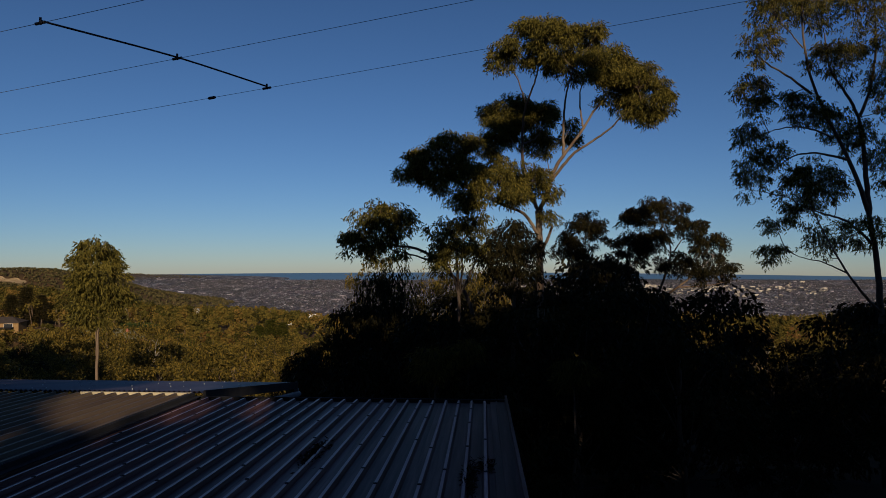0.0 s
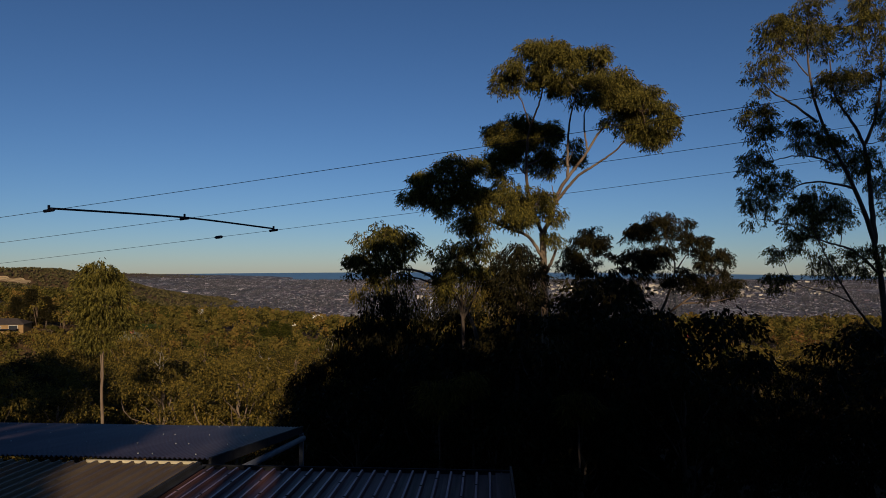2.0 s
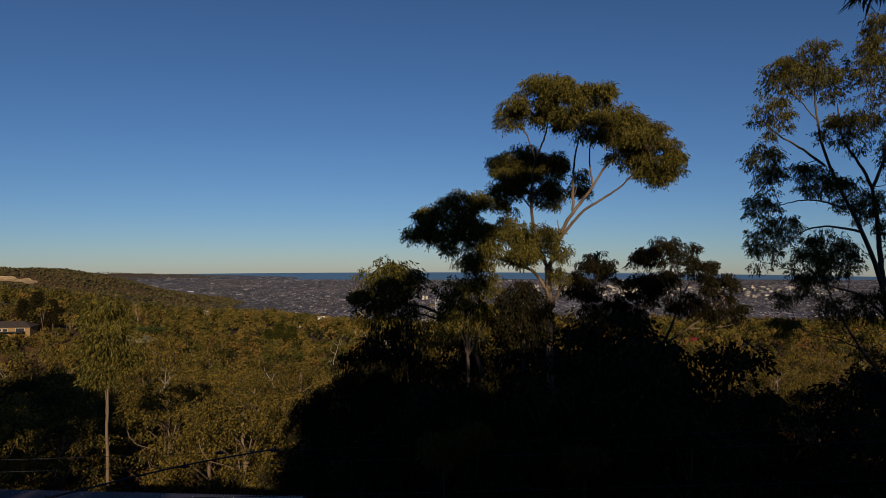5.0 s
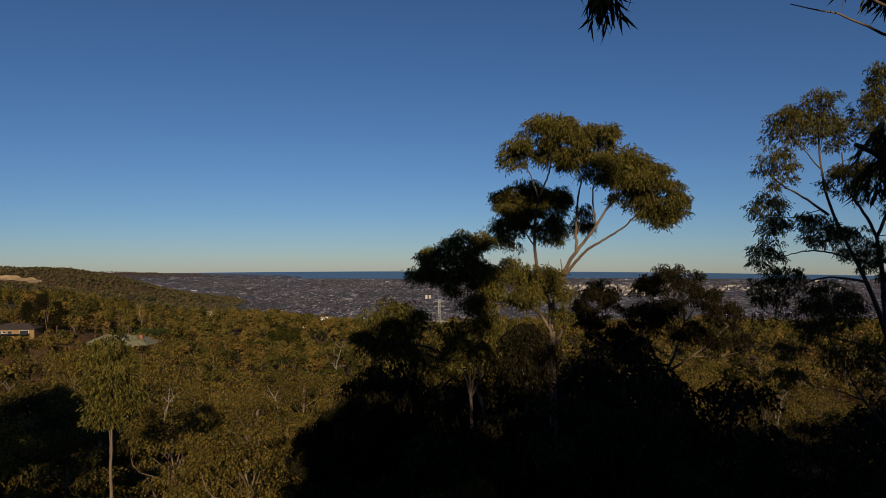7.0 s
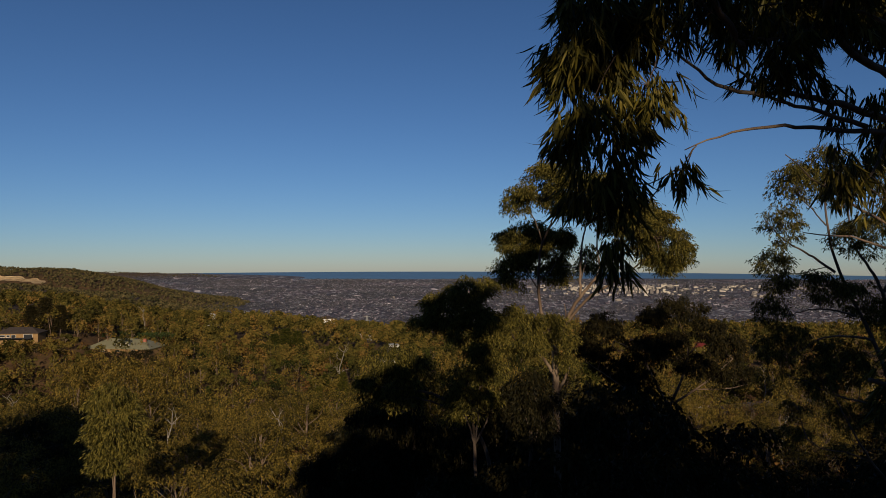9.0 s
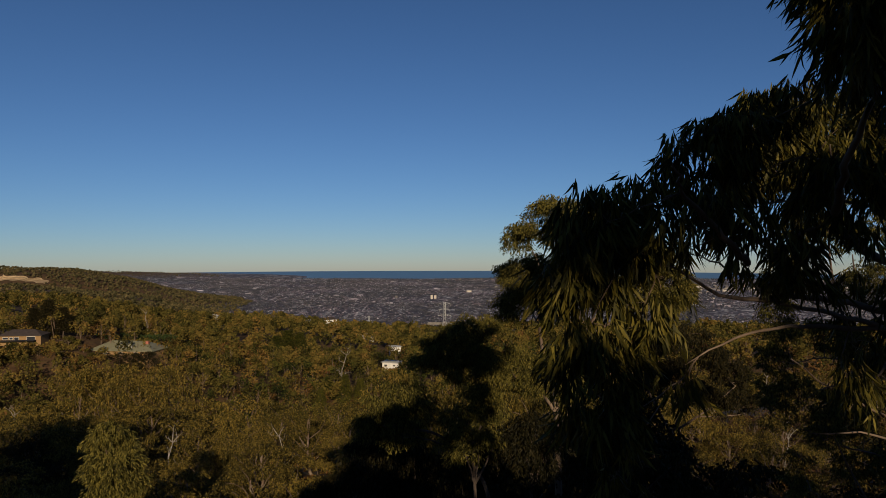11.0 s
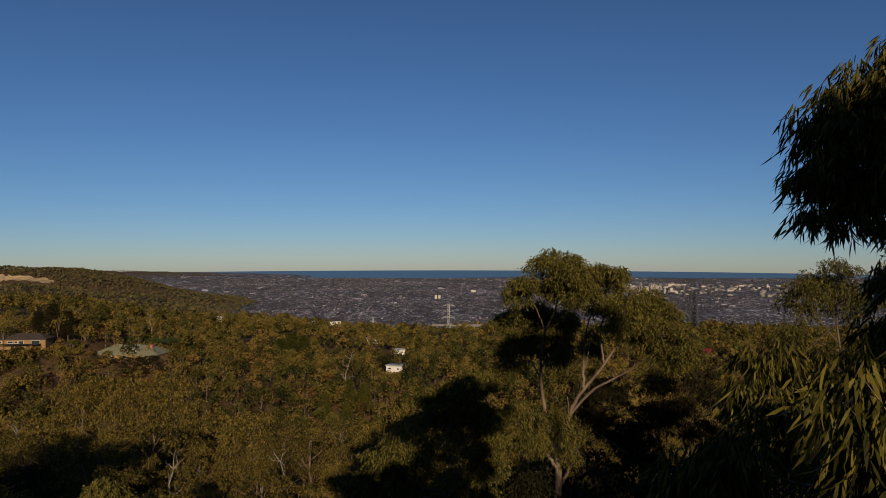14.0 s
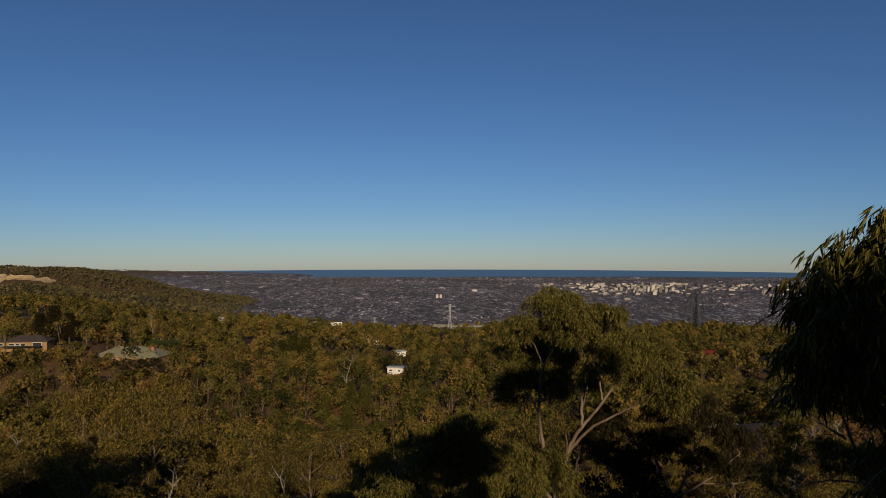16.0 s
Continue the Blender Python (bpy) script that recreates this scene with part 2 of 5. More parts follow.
def ground_material():
    """Forest floor and dry grass close by, suburb greys with a painted blue haze on the plain, split by height and
    slope of the land.
    """
    m = material("ground", [(0.03, 0.017, 0.006), (0.085, 0.044, 0.013), (0.06, 0.052, 0.012)], 0.5, 0.95, stain=0.5, bump=0.5, bump_scale=2.0)
    n, l = m.node_tree.nodes, m.node_tree.links
    b = n["Principled BSDF"]
    near = b.inputs["Base Color"].links[0].from_socket
    co, sep = n.new("ShaderNodeTexCoord"), n.new("ShaderNodeSeparateXYZ")
    l.new(co.outputs["Object"], sep.inputs[0])
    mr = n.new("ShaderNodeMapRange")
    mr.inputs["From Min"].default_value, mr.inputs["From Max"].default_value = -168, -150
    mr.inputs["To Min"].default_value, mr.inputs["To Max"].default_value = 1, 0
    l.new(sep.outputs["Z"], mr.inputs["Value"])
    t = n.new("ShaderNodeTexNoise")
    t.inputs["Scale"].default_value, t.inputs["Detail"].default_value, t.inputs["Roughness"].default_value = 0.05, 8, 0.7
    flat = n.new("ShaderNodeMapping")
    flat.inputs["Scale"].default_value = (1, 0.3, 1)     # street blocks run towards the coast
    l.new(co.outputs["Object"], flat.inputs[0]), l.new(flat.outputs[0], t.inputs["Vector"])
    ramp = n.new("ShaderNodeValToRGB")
    # The plain's greys are shifted to blue to imitate haze.
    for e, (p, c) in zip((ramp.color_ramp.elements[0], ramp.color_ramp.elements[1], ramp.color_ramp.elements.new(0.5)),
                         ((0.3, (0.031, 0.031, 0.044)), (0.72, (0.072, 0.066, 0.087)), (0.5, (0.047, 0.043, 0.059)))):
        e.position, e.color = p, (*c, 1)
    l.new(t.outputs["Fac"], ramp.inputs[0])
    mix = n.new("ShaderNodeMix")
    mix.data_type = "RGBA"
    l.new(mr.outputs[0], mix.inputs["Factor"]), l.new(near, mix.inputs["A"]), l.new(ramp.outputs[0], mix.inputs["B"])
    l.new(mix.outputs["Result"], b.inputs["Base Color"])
    return m


GROUND = ground_material()
SEA = material("sea_water", [(0.052, 0.09062, 0.109), (0.06825, 0.1094, 0.1286)], 0.004, 0.35, spec=0.5, stretch=(0.3, 1, 1))

# ---- the land ----
PROFILE_Y = np.array([-3000, -200, -60, -18, -6, 12, 40, 90, 170, 250, 340, 480, 700, 1100, 1400, 6000])
PROFILE_Z = np.array([150, 40, 12, 3, 0.4, -0.8, -7, -15, -40, -64, -54, -61, -70, -150, -173, -173])
HILLS = [  # x, y, height, spread across, spread along
    (-215, 348, 18, 56, 60), (-60, 260, -8, 90, 60), (-140, 250, -6, 60, 50), (90, 210, 14, 60, 90),
    (-330, 480, 22, 160, 120), (-1480, 2000, 105, 420, 330), (-1040, 2000, 66, 280, 300), (-770, 1250, 95, 400, 300), (-1950, 4000, 26, 560, 260), (-3000, 3600, 50, 700, 900),
    (180, 480, 6, 120, 100), (-60, 40, -5, 30, 40), (-500, 700, 26, 250, 200),
]


def height(x, y):
    x, y = np.asarray(x, dtype=float), np.asarray(y, dtype=float)
    z = np.interp(y, PROFILE_Y, PROFILE_Z)
    for d in (0.04, -0.04, 0.12, -0.12):
        z = z + np.interp(y * (1 + d) + 25 * d, PROFILE_Y, PROFILE_Z)
    z = z / 5
    for hx, hy, h, sx, sy in HILLS:
        z = z + h * np.exp(-((x - hx) / sx) ** 2 - ((y - hy) / sy) ** 2)
    rough = np.clip((np.hypot(x, y) - 20) / 200, 0, 1) * np.clip((z + 172) / 30, 0, 1)
    z = z + rough * (3.0 * np.sin(x * 0.031 + 1.3 * np.sin(y * 0.021)) + 2.0 * np.sin(y * 0.043 + x * 0.017))
    return np.maximum(z, -173.0)


def build_ground():
    radii = np.concatenate([[0.0], np.geomspace(2, 4990, 190)])
    angles = np.arange(360) * 2 * np.pi / 360
    r, a = np.meshgrid(radii, angles, indexing="ij")
    x, y = r * np.sin(a), r * np.cos(a)
    v = np.stack([x, y, height(x, y)], -1).reshape(-1, 3)
    i, j = np.meshgrid(np.arange(len(radii) - 1), np.arange(360), indexing="ij")
    j2 = (j + 1) % 360
    q = np.stack([i * 360 + j, (i + 1) * 360 + j, (i + 1) * 360 + j2, i * 360 + j2], -1).reshape(-1, 4)
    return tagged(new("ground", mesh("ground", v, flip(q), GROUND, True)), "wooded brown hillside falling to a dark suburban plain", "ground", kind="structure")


build_ground()


def build_sea():
    xs = np.linspace(-4900, 4900, 120)
    coast = 3900 + 60 * np.sin(xs * 0.0021) + 30 * np.sin(xs * 0.0083) + np.clip(-xs - 900, 0, None) * 0.35
    edge = np.sqrt(np.maximum(4985 ** 2 - xs ** 2, 0))
    edge = np.maximum(edge, coast + 1)
    v = np.concatenate([np.stack([xs, coast, np.full(120, -172.4)], 1), np.stack([xs, edge, np.full(120, -172.4)], 1)])
    i = np.arange(119)
    q = np.stack([i, i + 1, i + 121, i + 120], 1)
    return tagged(new("water", mesh("water", v, q, SEA)), "calm deep blue sea along the horizon", "sea", kind="structure")


build_sea()

# ---- trees ----
def leaves(centres, length, width, fold=0.25, droop=0.75, rows=2, seed=0, ways=None):
    """Hanging lance-shaped leaves, one at each centre. rows: 2 gives a folded diamond, 4 a curved blade."""
    r = np.random.default_rng(seed)
    c = np.asarray(centres)
    n = len(c)
    az = r.uniform(0, 2 * np.pi, n)
    d = np.stack([np.cos(az), np.sin(az), np.zeros(n)], 1) * r.uniform(0.1, 1.0, (n, 1)) * (1.2 - droop)
    d[:, 2] = -droop + r.normal(0, 0.28, n)
    d = d if ways is None else np.array(ways)
    d /= np.linalg.norm(d, axis=1)[:, None]
    s = np.cross(d, r.normal(size=(n, 3)))
    s /= np.linalg.norm(s, axis=1)[:, None] + 1e-9
    u = np.cross(s, d)
    L = (length * r.uniform(0.65, 1.25, n))[:, None]
    W = (width * r.uniform(0.7, 1.25, n))[:, None]
    bend = r.normal(0, fold, n)[:, None] * L
    if rows == 2:
        v = np.stack([c, c + d * L * 0.42 + s * W / 2 + u * bend * 0.3, c + d * L, c + d * L * 0.42 - s * W / 2 + u * bend * 0.3], 1)
        k = np.arange(n)[:, None] * 4
        return v.reshape(-1, 3), np.concatenate([k + [[0, 1, 2]], k + [[0, 2, 3]]]), 3
    ts = np.array([0.0, 0.28, 0.66, 1.0])
    ws = np.array([0.08, 1.0, 0.72, 0.04])
    v = []
    for t, w in zip(ts, ws):
        mid = c + d * L * t + u * bend * (t * t) * 1.3
        v += [mid - s * W * w / 2 + u * W * 0.12 * w, mid + s * W * w / 2 + u * W * 0.12 * w]
    v = np.stack(v, 1)
    k = np.arange(n)[:, None] * 8
    f = np.concatenate([k + [[2 * i, 2 * i + 1, 2 * i + 3, 2 * i + 2]] for i in range(3)])
    return v.reshape(-1, 3), f, 4


def unit(v):
    return v / (np.linalg.norm(v, axis=-1)[..., None] + 1e-9)


def foliage(clumps, n, seed, tuft, hang, per=6, dens=1.0, out=1.0):
    """Leaf places and ways over clumps (x, y, z, rx, ry, rz, and a density where it is not 1): each clump carries domed tufts on its outside, each tuft drooping sprigs of `per` leaves."""
    r = np.random.default_rng(seed)
    c = np.array([(*q, 1.0)[:7] for q in clumps], dtype=float)
    area = (c[:, 3] * c[:, 4] + c[:, 3] * c[:, 5] + c[:, 4] * c[:, 5]) * c[:, 6]
    owner = np.repeat(np.arange(len(c)), np.maximum(4, np.round(area / tuft ** 2 * dens)).astype(int))
    d = unit(r.normal(size=(len(owner), 3)))
    d[:, 2] = np.where((d[:, 2] < -0.2) & (r.uniform(size=len(d)) < 0.4), -d[:, 2], d[:, 2])
    centre = c[owner, :3] + d * c[owner, 3:6] * r.uniform(0.45, 0.92, (len(owner), 1))
    size = tuft * r.uniform(0.55, 1.2, len(owner))
    k = max(1, n // per)
    t = r.choice(len(owner), k, p=size ** 2 / (size ** 2).sum())
    e = unit(r.normal(size=(k, 3)))
    start = centre[t] + e * size[t][:, None] * [1, 1, 0.7] * r.uniform(0.25, 1, (k, 1)) ** 0.6
    run = unit((e * [0.6, 0.6, 0.15] + d[t] * [0.35, 0.35, 0]) * out + [0, 0, -0.75] + r.normal(0, 0.2, (k, 3)) * out)
    s = (np.arange(per) / per)[None, :, None] * (hang * r.uniform(0.5, 1.2, k))[:, None, None]
    p = start[:, None] + run[:, None] * s + r.normal(0, 0.09 * hang, (k, per, 3))
    ways = unit(run[:, None] * 0.8 + r.normal(0, 0.36, (k, per, 3)) * out + [0, 0, -0.2])
    return p.reshape(-1, 3), ways.reshape(-1, 3), centre, owner


def wander(a, b, r, bow=0.12, n=7):
    """A limb's line from a to b, with a slight bow."""
    a, b = np.asarray(a, float), np.asarray(b, float)
    t = np.linspace(0, 1, n)[:, None]
    side = r.normal(0, 1, 3) * np.linalg.norm(b - a) * bow
    return a + (b - a) * t + side * np.sin(t * np.pi) + r.normal(0, 0.012, (n, 3)) * np.linalg.norm(b - a)


def smooth_path(points, n=14):
    """A rounded line through the given points."""
    p = np.asarray(points, dtype=float)
    t = np.concatenate([[0], np.cumsum(np.linalg.norm(np.diff(p, axis=0), axis=1))])
    s = np.linspace(0, t[-1], max(n, len(p) * 5))
    q = np.stack([np.interp(s, t, p[:, i]) for i in range(3)], 1)
    for _ in range(5):
        q[1:-1] = (q[:-2] + 2 * q[1:-1] + q[2:]) / 4
    return q


def crown_mesh(name, clumps, n, leaf, mat, seed, tuft, hang, rows=2, per=6, dens=1.0):
    p, ways, _, _ = foliage(clumps, n, seed, tuft, hang, per, dens)
    v, f, _ = leaves(p, *leaf, rows=rows, seed=seed + 1, ways=ways)
    return mesh(name, v, f, mat)


def twigs(geo, clumps, tufts, owner, anchors, r, radius, most=9, hang=False):
    """A branchlet from the nearest limb into each clump, and from it thin twigs to the clump's tufts."""
    anchors = np.asarray(anchors)
    for i, c in enumerate(clumps):
        mid = np.array(c[:3]) - [0, 0, 0.25 * c[5]] + r.normal(0, 0.15, 3) * c[3:6]
        cost = np.linalg.norm(anchors - mid, axis=1) + np.where((anchors[:, 2] > mid[2] + 0.2) != hang, 1.5, 0)
        p = wander(anchors[np.argmin(cost)], mid, r, 0.07, 8)
        geo.tube(p, np.linspace(radius, radius * 0.5, 8), 5)
        for q in tufts[owner == i][:most]:
            a = p[np.argmin(np.linalg.norm(p - q, axis=1) + np.where(np.arange(8) < 3, 9, 0))]
            geo.tube(wander(a, q, r, 0.12, 5), np.linspace(radius * 0.5, radius * 0.15, 5), 4)


def hero_tree(name, label, base, limbs, clumps, n_leaves, leaf, bark, leaf_mat, seed, tuft=0.35, sprig=0.4, category="tree", rows=2, twig=0.03, per=6, dens=1.0, most=9, out=1.0, group="", hang=False):
    """A tree with given limbs (a list of (points, r0, r1); the first is the trunk) and leaf clumps. All in world places."""
    r = np.random.default_rng(seed)
    t = thing(name, label, category, base, group=group)
    off = np.array(base)
    anchors = []
    for i, (points, r0, r1) in enumerate(limbs):
        p = smooth_path(points) - off
        p[1:-1] += r.normal(0, min(0.01, r0 * 0.25), p[1:-1].shape)
        g = Geo()
        g.tube(p, np.linspace(r0, r1, len(p)), 9 if i == 0 else 7)
        part("trunk" if i == 0 else "limb", g.mesh("limb", bark, True), t)
        anchors.append(p[len(p) // 3:] if i == 0 else p[2:])
    local = [(c[0] - off[0], c[1] - off[1], c[2] - off[2], *c[3:]) for c in clumps]
    p, ways, tufts, owner = foliage(local, n_leaves, seed, tuft, sprig, per, dens, out)
    g = Geo()
    twigs(g, local, tufts, owner, np.concatenate(anchors), r, twig, most, hang)
    tagged(part("twig", g.mesh("twig", bark, True), t), kind="stuff")
    v, f, _ = leaves(p, *leaf, rows=rows, seed=seed + 1, ways=ways)
    part("crown", mesh("crown", v, f, leaf_mat), t)
    return t


def gum_variant(seed, tall, wide, n, leaf, mat, bark, low=0.35, lobes=11, lobe=1.0):
    """Meshes (trunk with limbs, crown) of a gum tree that is `tall` high, for copying."""
    r = np.random.default_rng(seed)
    g, clumps = Geo(), []
    lean = r.normal(0, 0.06 * tall, 2)
    top = np.array([lean[0], lean[1], tall * 0.82])
    trunk = wander((0, 0, -0.06 * tall), top, r, 0.04, 10)
    g.tube(trunk, np.linspace(0.022 * tall, 0.006 * tall, 10), 7)
    for i in range(lobes):
        h = low + (1 - low) * (i + r.uniform(0, 0.8)) / lobes
        a = i * 2.4 + r.uniform(-0.5, 0.5)
        out = wide * (0.32 + 0.75 * math.sin(min(1.0, (1.08 - h) / 0.6) * 1.5)) * r.uniform(0.55, 1.0)
        end = np.array([math.cos(a) * out + lean[0] * h, math.sin(a) * out + lean[1] * h, tall * min(h * 0.98, 0.93)])
        start = trunk[int(np.clip((h - 0.22) * 10, 2, 8))]
        g.tube(wander(start, end, r, 0.1, 6), np.linspace(0.006 * tall, 0.0015 * tall, 6), 5)
        s = wide * lobe * r.uniform(0.28, 0.46)
        clumps.append((*end, s, s, s * r.uniform(0.55, 0.85)))
    crown = crown_mesh("crown", clumps, n, leaf, mat, seed, wide * 0.16, wide * 0.2)
    return g.mesh("trunk", bark, True), crown


def pine_variant(seed, tall, wide, n, mat=PINE):
    r = np.random.default_rng(seed)
    g, pts = Geo(), []
    g.tube(wander((0, 0, -1), (0, 0, tall), r, 0.01, 8), np.linspace(0.02 * tall, 0.003 * tall, 8), 6)
    for i in range(16):
        h = 0.18 + 0.8 * i / 16
        for k in range(6):
            a = k * 1.047 + i * 0.7 + r.uniform(-0.2, 0.2)
            out = wide * (1.08 - h) * r.uniform(0.8, 1.1)
            end = np.array([math.cos(a) * out, math.sin(a) * out, tall * h - out * 0.06])
            g.tube(wander((0, 0, tall * h), end, r, 0.04, 4), np.linspace(0.05, 0.02, 4), 4)
            m = n // 96
            t = r.uniform(0.2, 1, (m, 1)) ** 0.7
            pts.append(np.array([0, 0, tall * h]) + (end - np.array([0, 0, tall * h])) * t + r.normal(0, 1, (m, 3)) * [0.45, 0.45, 0.14])
    v, f, _ = leaves(np.concatenate(pts), 0.6, 0.25, droop=0.2, seed=seed)
    return g.mesh("trunk", BARK_DARK, True), mesh("crown", v, f, mat)


def dead_variant(seed, tall):
    r = np.random.default_rng(seed)
    g = Geo()
    trunk = wander((0, 0, -0.5), (r.normal(0, 0.05) * tall, 0, tall * 0.9), r, 0.05, 8)
    g.tube(trunk, np.linspace(0.015 * tall, 0.005 * tall, 8), 7)
    for i in range(9):
        a, k = r.uniform(0, 6.28), r.integers(3, 8)
        e = trunk[k] + np.array([math.cos(a), math.sin(a), r.uniform(0.5, 1.4)]) * tall * r.uniform(0.08, 0.2)
        p = wander(trunk[k], e, r, 0.14, 6)
        g.tube(p, np.linspace(0.007 * tall, 0.0015 * tall, 6), 5)
        e2 = p[3] + r.normal(0, 0.05, 3) * tall + np.array([0, 0, 0.05 * tall])
        g.tube(wander(p[3], e2, r, 0.1, 4), np.linspace(0.004 * tall, 0.0012 * tall, 4), 4)
    return g.mesh("trunk", DEADWOOD, True)


# the tall gum tree ahead of the house
tall_limbs = [
    ([(4.6, 31.4, -6.5), (4.42, 31.4, 0), (4.37, 31.3, 3.41), (4.31, 31.3, 4.9), (4.3, 31.3, 5.8), (4.25, 31.2, 6.69)], 0.201, 0.145),
    ([(4.27, 31.2, 6.54), (4.66, 31.1, 7.58), (4.85, 31.0, 8.39), (5.32, 30.9, 9.12), (6.14, 30.6, 10.18), (6.46, 30.4, 10.88), (6.95, 30.0, 11.39), (7.56, 29.6, 11.89)], 0.108, 0.0241),
    ([(4.8, 31.1, 7.95), (5.26, 31.0, 8.61), (5.72, 30.7, 9.17), (6.61, 30.4, 9.72), (7.24, 30.0, 10.18), (7.59, 29.7, 10.63), (8.19, 29.3, 11.0)], 0.0738, 0.0206),
    ([(5.32, 30.9, 9.07), (5.26, 30.8, 10.06), (5.3, 30.6, 11.2), (5.38, 30.4, 11.9), (5.59, 30.0, 12.68)], 0.0671, 0.0241),
    ([(4.25, 31.2, 6.69), (3.81, 31.8, 7.76), (3.64, 32.2, 9.16), (3.65, 32.2, 10.39), (3.73, 31.8, 11.32), (3.93, 31.2, 11.97), (4.17, 30.6, 12.52), (4.15, 30.4, 13.2)], 0.0936, 0.0275),
    ([(6.14, 30.6, 10.18), (6.01, 30.8, 11.09), (5.99, 30.8, 11.82), (6.17, 30.4, 12.47)], 0.047, 0.0206),
    ([(6.46, 30.4, 10.88), (7.06, 30.8, 11.38), (6.9, 30.2, 12.22), (6.72, 29.6, 12.67)], 0.0335, 0.0172),
    ([(4.28, 31.3, 5.57), (3.63, 30.9, 6.54), (2.7, 30.4, 6.86), (1.8, 29.9, 7.17), (1.01, 29.6, 7.59), (-0.05, 29.8, 8.09), (-0.62, 29.8, 8.66)], 0.0803, 0.0172),
    ([(2.54, 30.3, 6.88), (2.4, 29.9, 7.39), (2.06, 29.6, 7.94)], 0.0335, 0.0172),
    ([(4.42, 31.3, 4.9), (4.69, 31.1, 5.51), (4.85, 31.0, 6.02)], 0.0803, 0.055),
    ([(4.69, 31.1, 7.65), (4.73, 31.0, 8.31), (4.63, 31.0, 8.76)], 0.0335, 0.0172),
    ([(3.65, 32.2, 9.77), (4.37, 33.2, 10.12), (4.71, 34.0, 10.61)], 0.0402, 0.0172),
    ([(3.65, 32.2, 9.31), (3.26, 33.2, 10.04), (3.01, 34.0, 10.94)], 0.0402, 0.0172),
    ([(5.26, 30.8, 9.62), (5.84, 32.6, 10.44), (6.09, 34.0, 10.94)], 0.0302, 0.0138),
    ([(3.81, 31.8, 11.4), (3.36, 31.2, 12.49), (2.88, 30.8, 13.14)], 0.0369, 0.0172),
]
tall_top = [(2.57, 30.6, 13.32, 0.55, 0.61), (2.73, 30.0, 13.68, 0.5, 0.5), (3.98, 30.2, 14.38, 1.08, 0.69), (5.03, 29.6, 13.86, 0.99, 0.85), (6.11, 29.4, 13.74, 0.7, 0.81),
            (4.08, 31.0, 13.56, 0.89, 0.66), (5.37, 30.8, 13.14, 0.88, 0.73), (6.98, 29.2, 12.72, 0.86, 0.83), (8.03, 29.0, 12.05, 0.9, 0.86), (8.79, 29.0, 11.22, 0.72, 0.8),
            (7.67, 30.6, 11.64, 1.02, 0.73), (8.28, 29.4, 10.8, 0.7, 0.45), (9.16, 29.2, 10.7, 0.36, 0.39), (6.36, 28.6, 12.45, 0.68, 0.68), (8.02, 30.8, 12.63, 0.88, 0.73)]
tall_mid = [(3.13, 34.4, 11.57, 1.3, 1.0), (4.69, 34.4, 11.48, 1.1, 0.9), (2.85, 34.0, 10.21, 1.15, 0.9), (4.7, 34.2, 10.2, 0.8, 0.6), (6.16, 34.4, 10.5, 0.45, 0.9), (4.0, 34.8, 11.88, 0.9, 0.7), (3.6, 34.2, 10.9, 1.0, 0.85)]
tall_low = [(0.5, 30.0, 9.39, 1.05, 0.8), (-0.65, 29.8, 8.73, 0.88, 0.68), (-1.4, 29.6, 8.29, 0.45, 0.46), (-0.05, 29.8, 8.09, 0.95, 0.55), (1.07, 29.4, 8.21, 0.92, 0.67), (1.34, 29.2, 7.36, 0.77, 0.58),
            (2.47, 29.4, 8.21, 0.98, 0.78), (3.76, 29.6, 8.01, 0.82, 0.71), (3.01, 29.2, 7.43, 0.77, 0.5), (4.69, 30.0, 7.25, 0.26, 0.46), (4.52, 30.8, 6.47, 0.35, 0.26), (0.64, 29.2, 7.08, 0.35, 0.28)]
hero_tree("gum_tree", "tall gum tree with a bare forked trunk and drooping sunlit crown", (4.6, 31.4, -6.0), tall_limbs,
          [(x, y, z - 0.1, rx, min(1.2, rx * 1.2), rz * 1.15) for x, y, z, rx, rz in tall_top + tall_mid + tall_low], 138000, (0.15, 0.044), BARK, LEAF_CROWN, 11, tuft=0.33, sprig=0.36, twig=0.026)

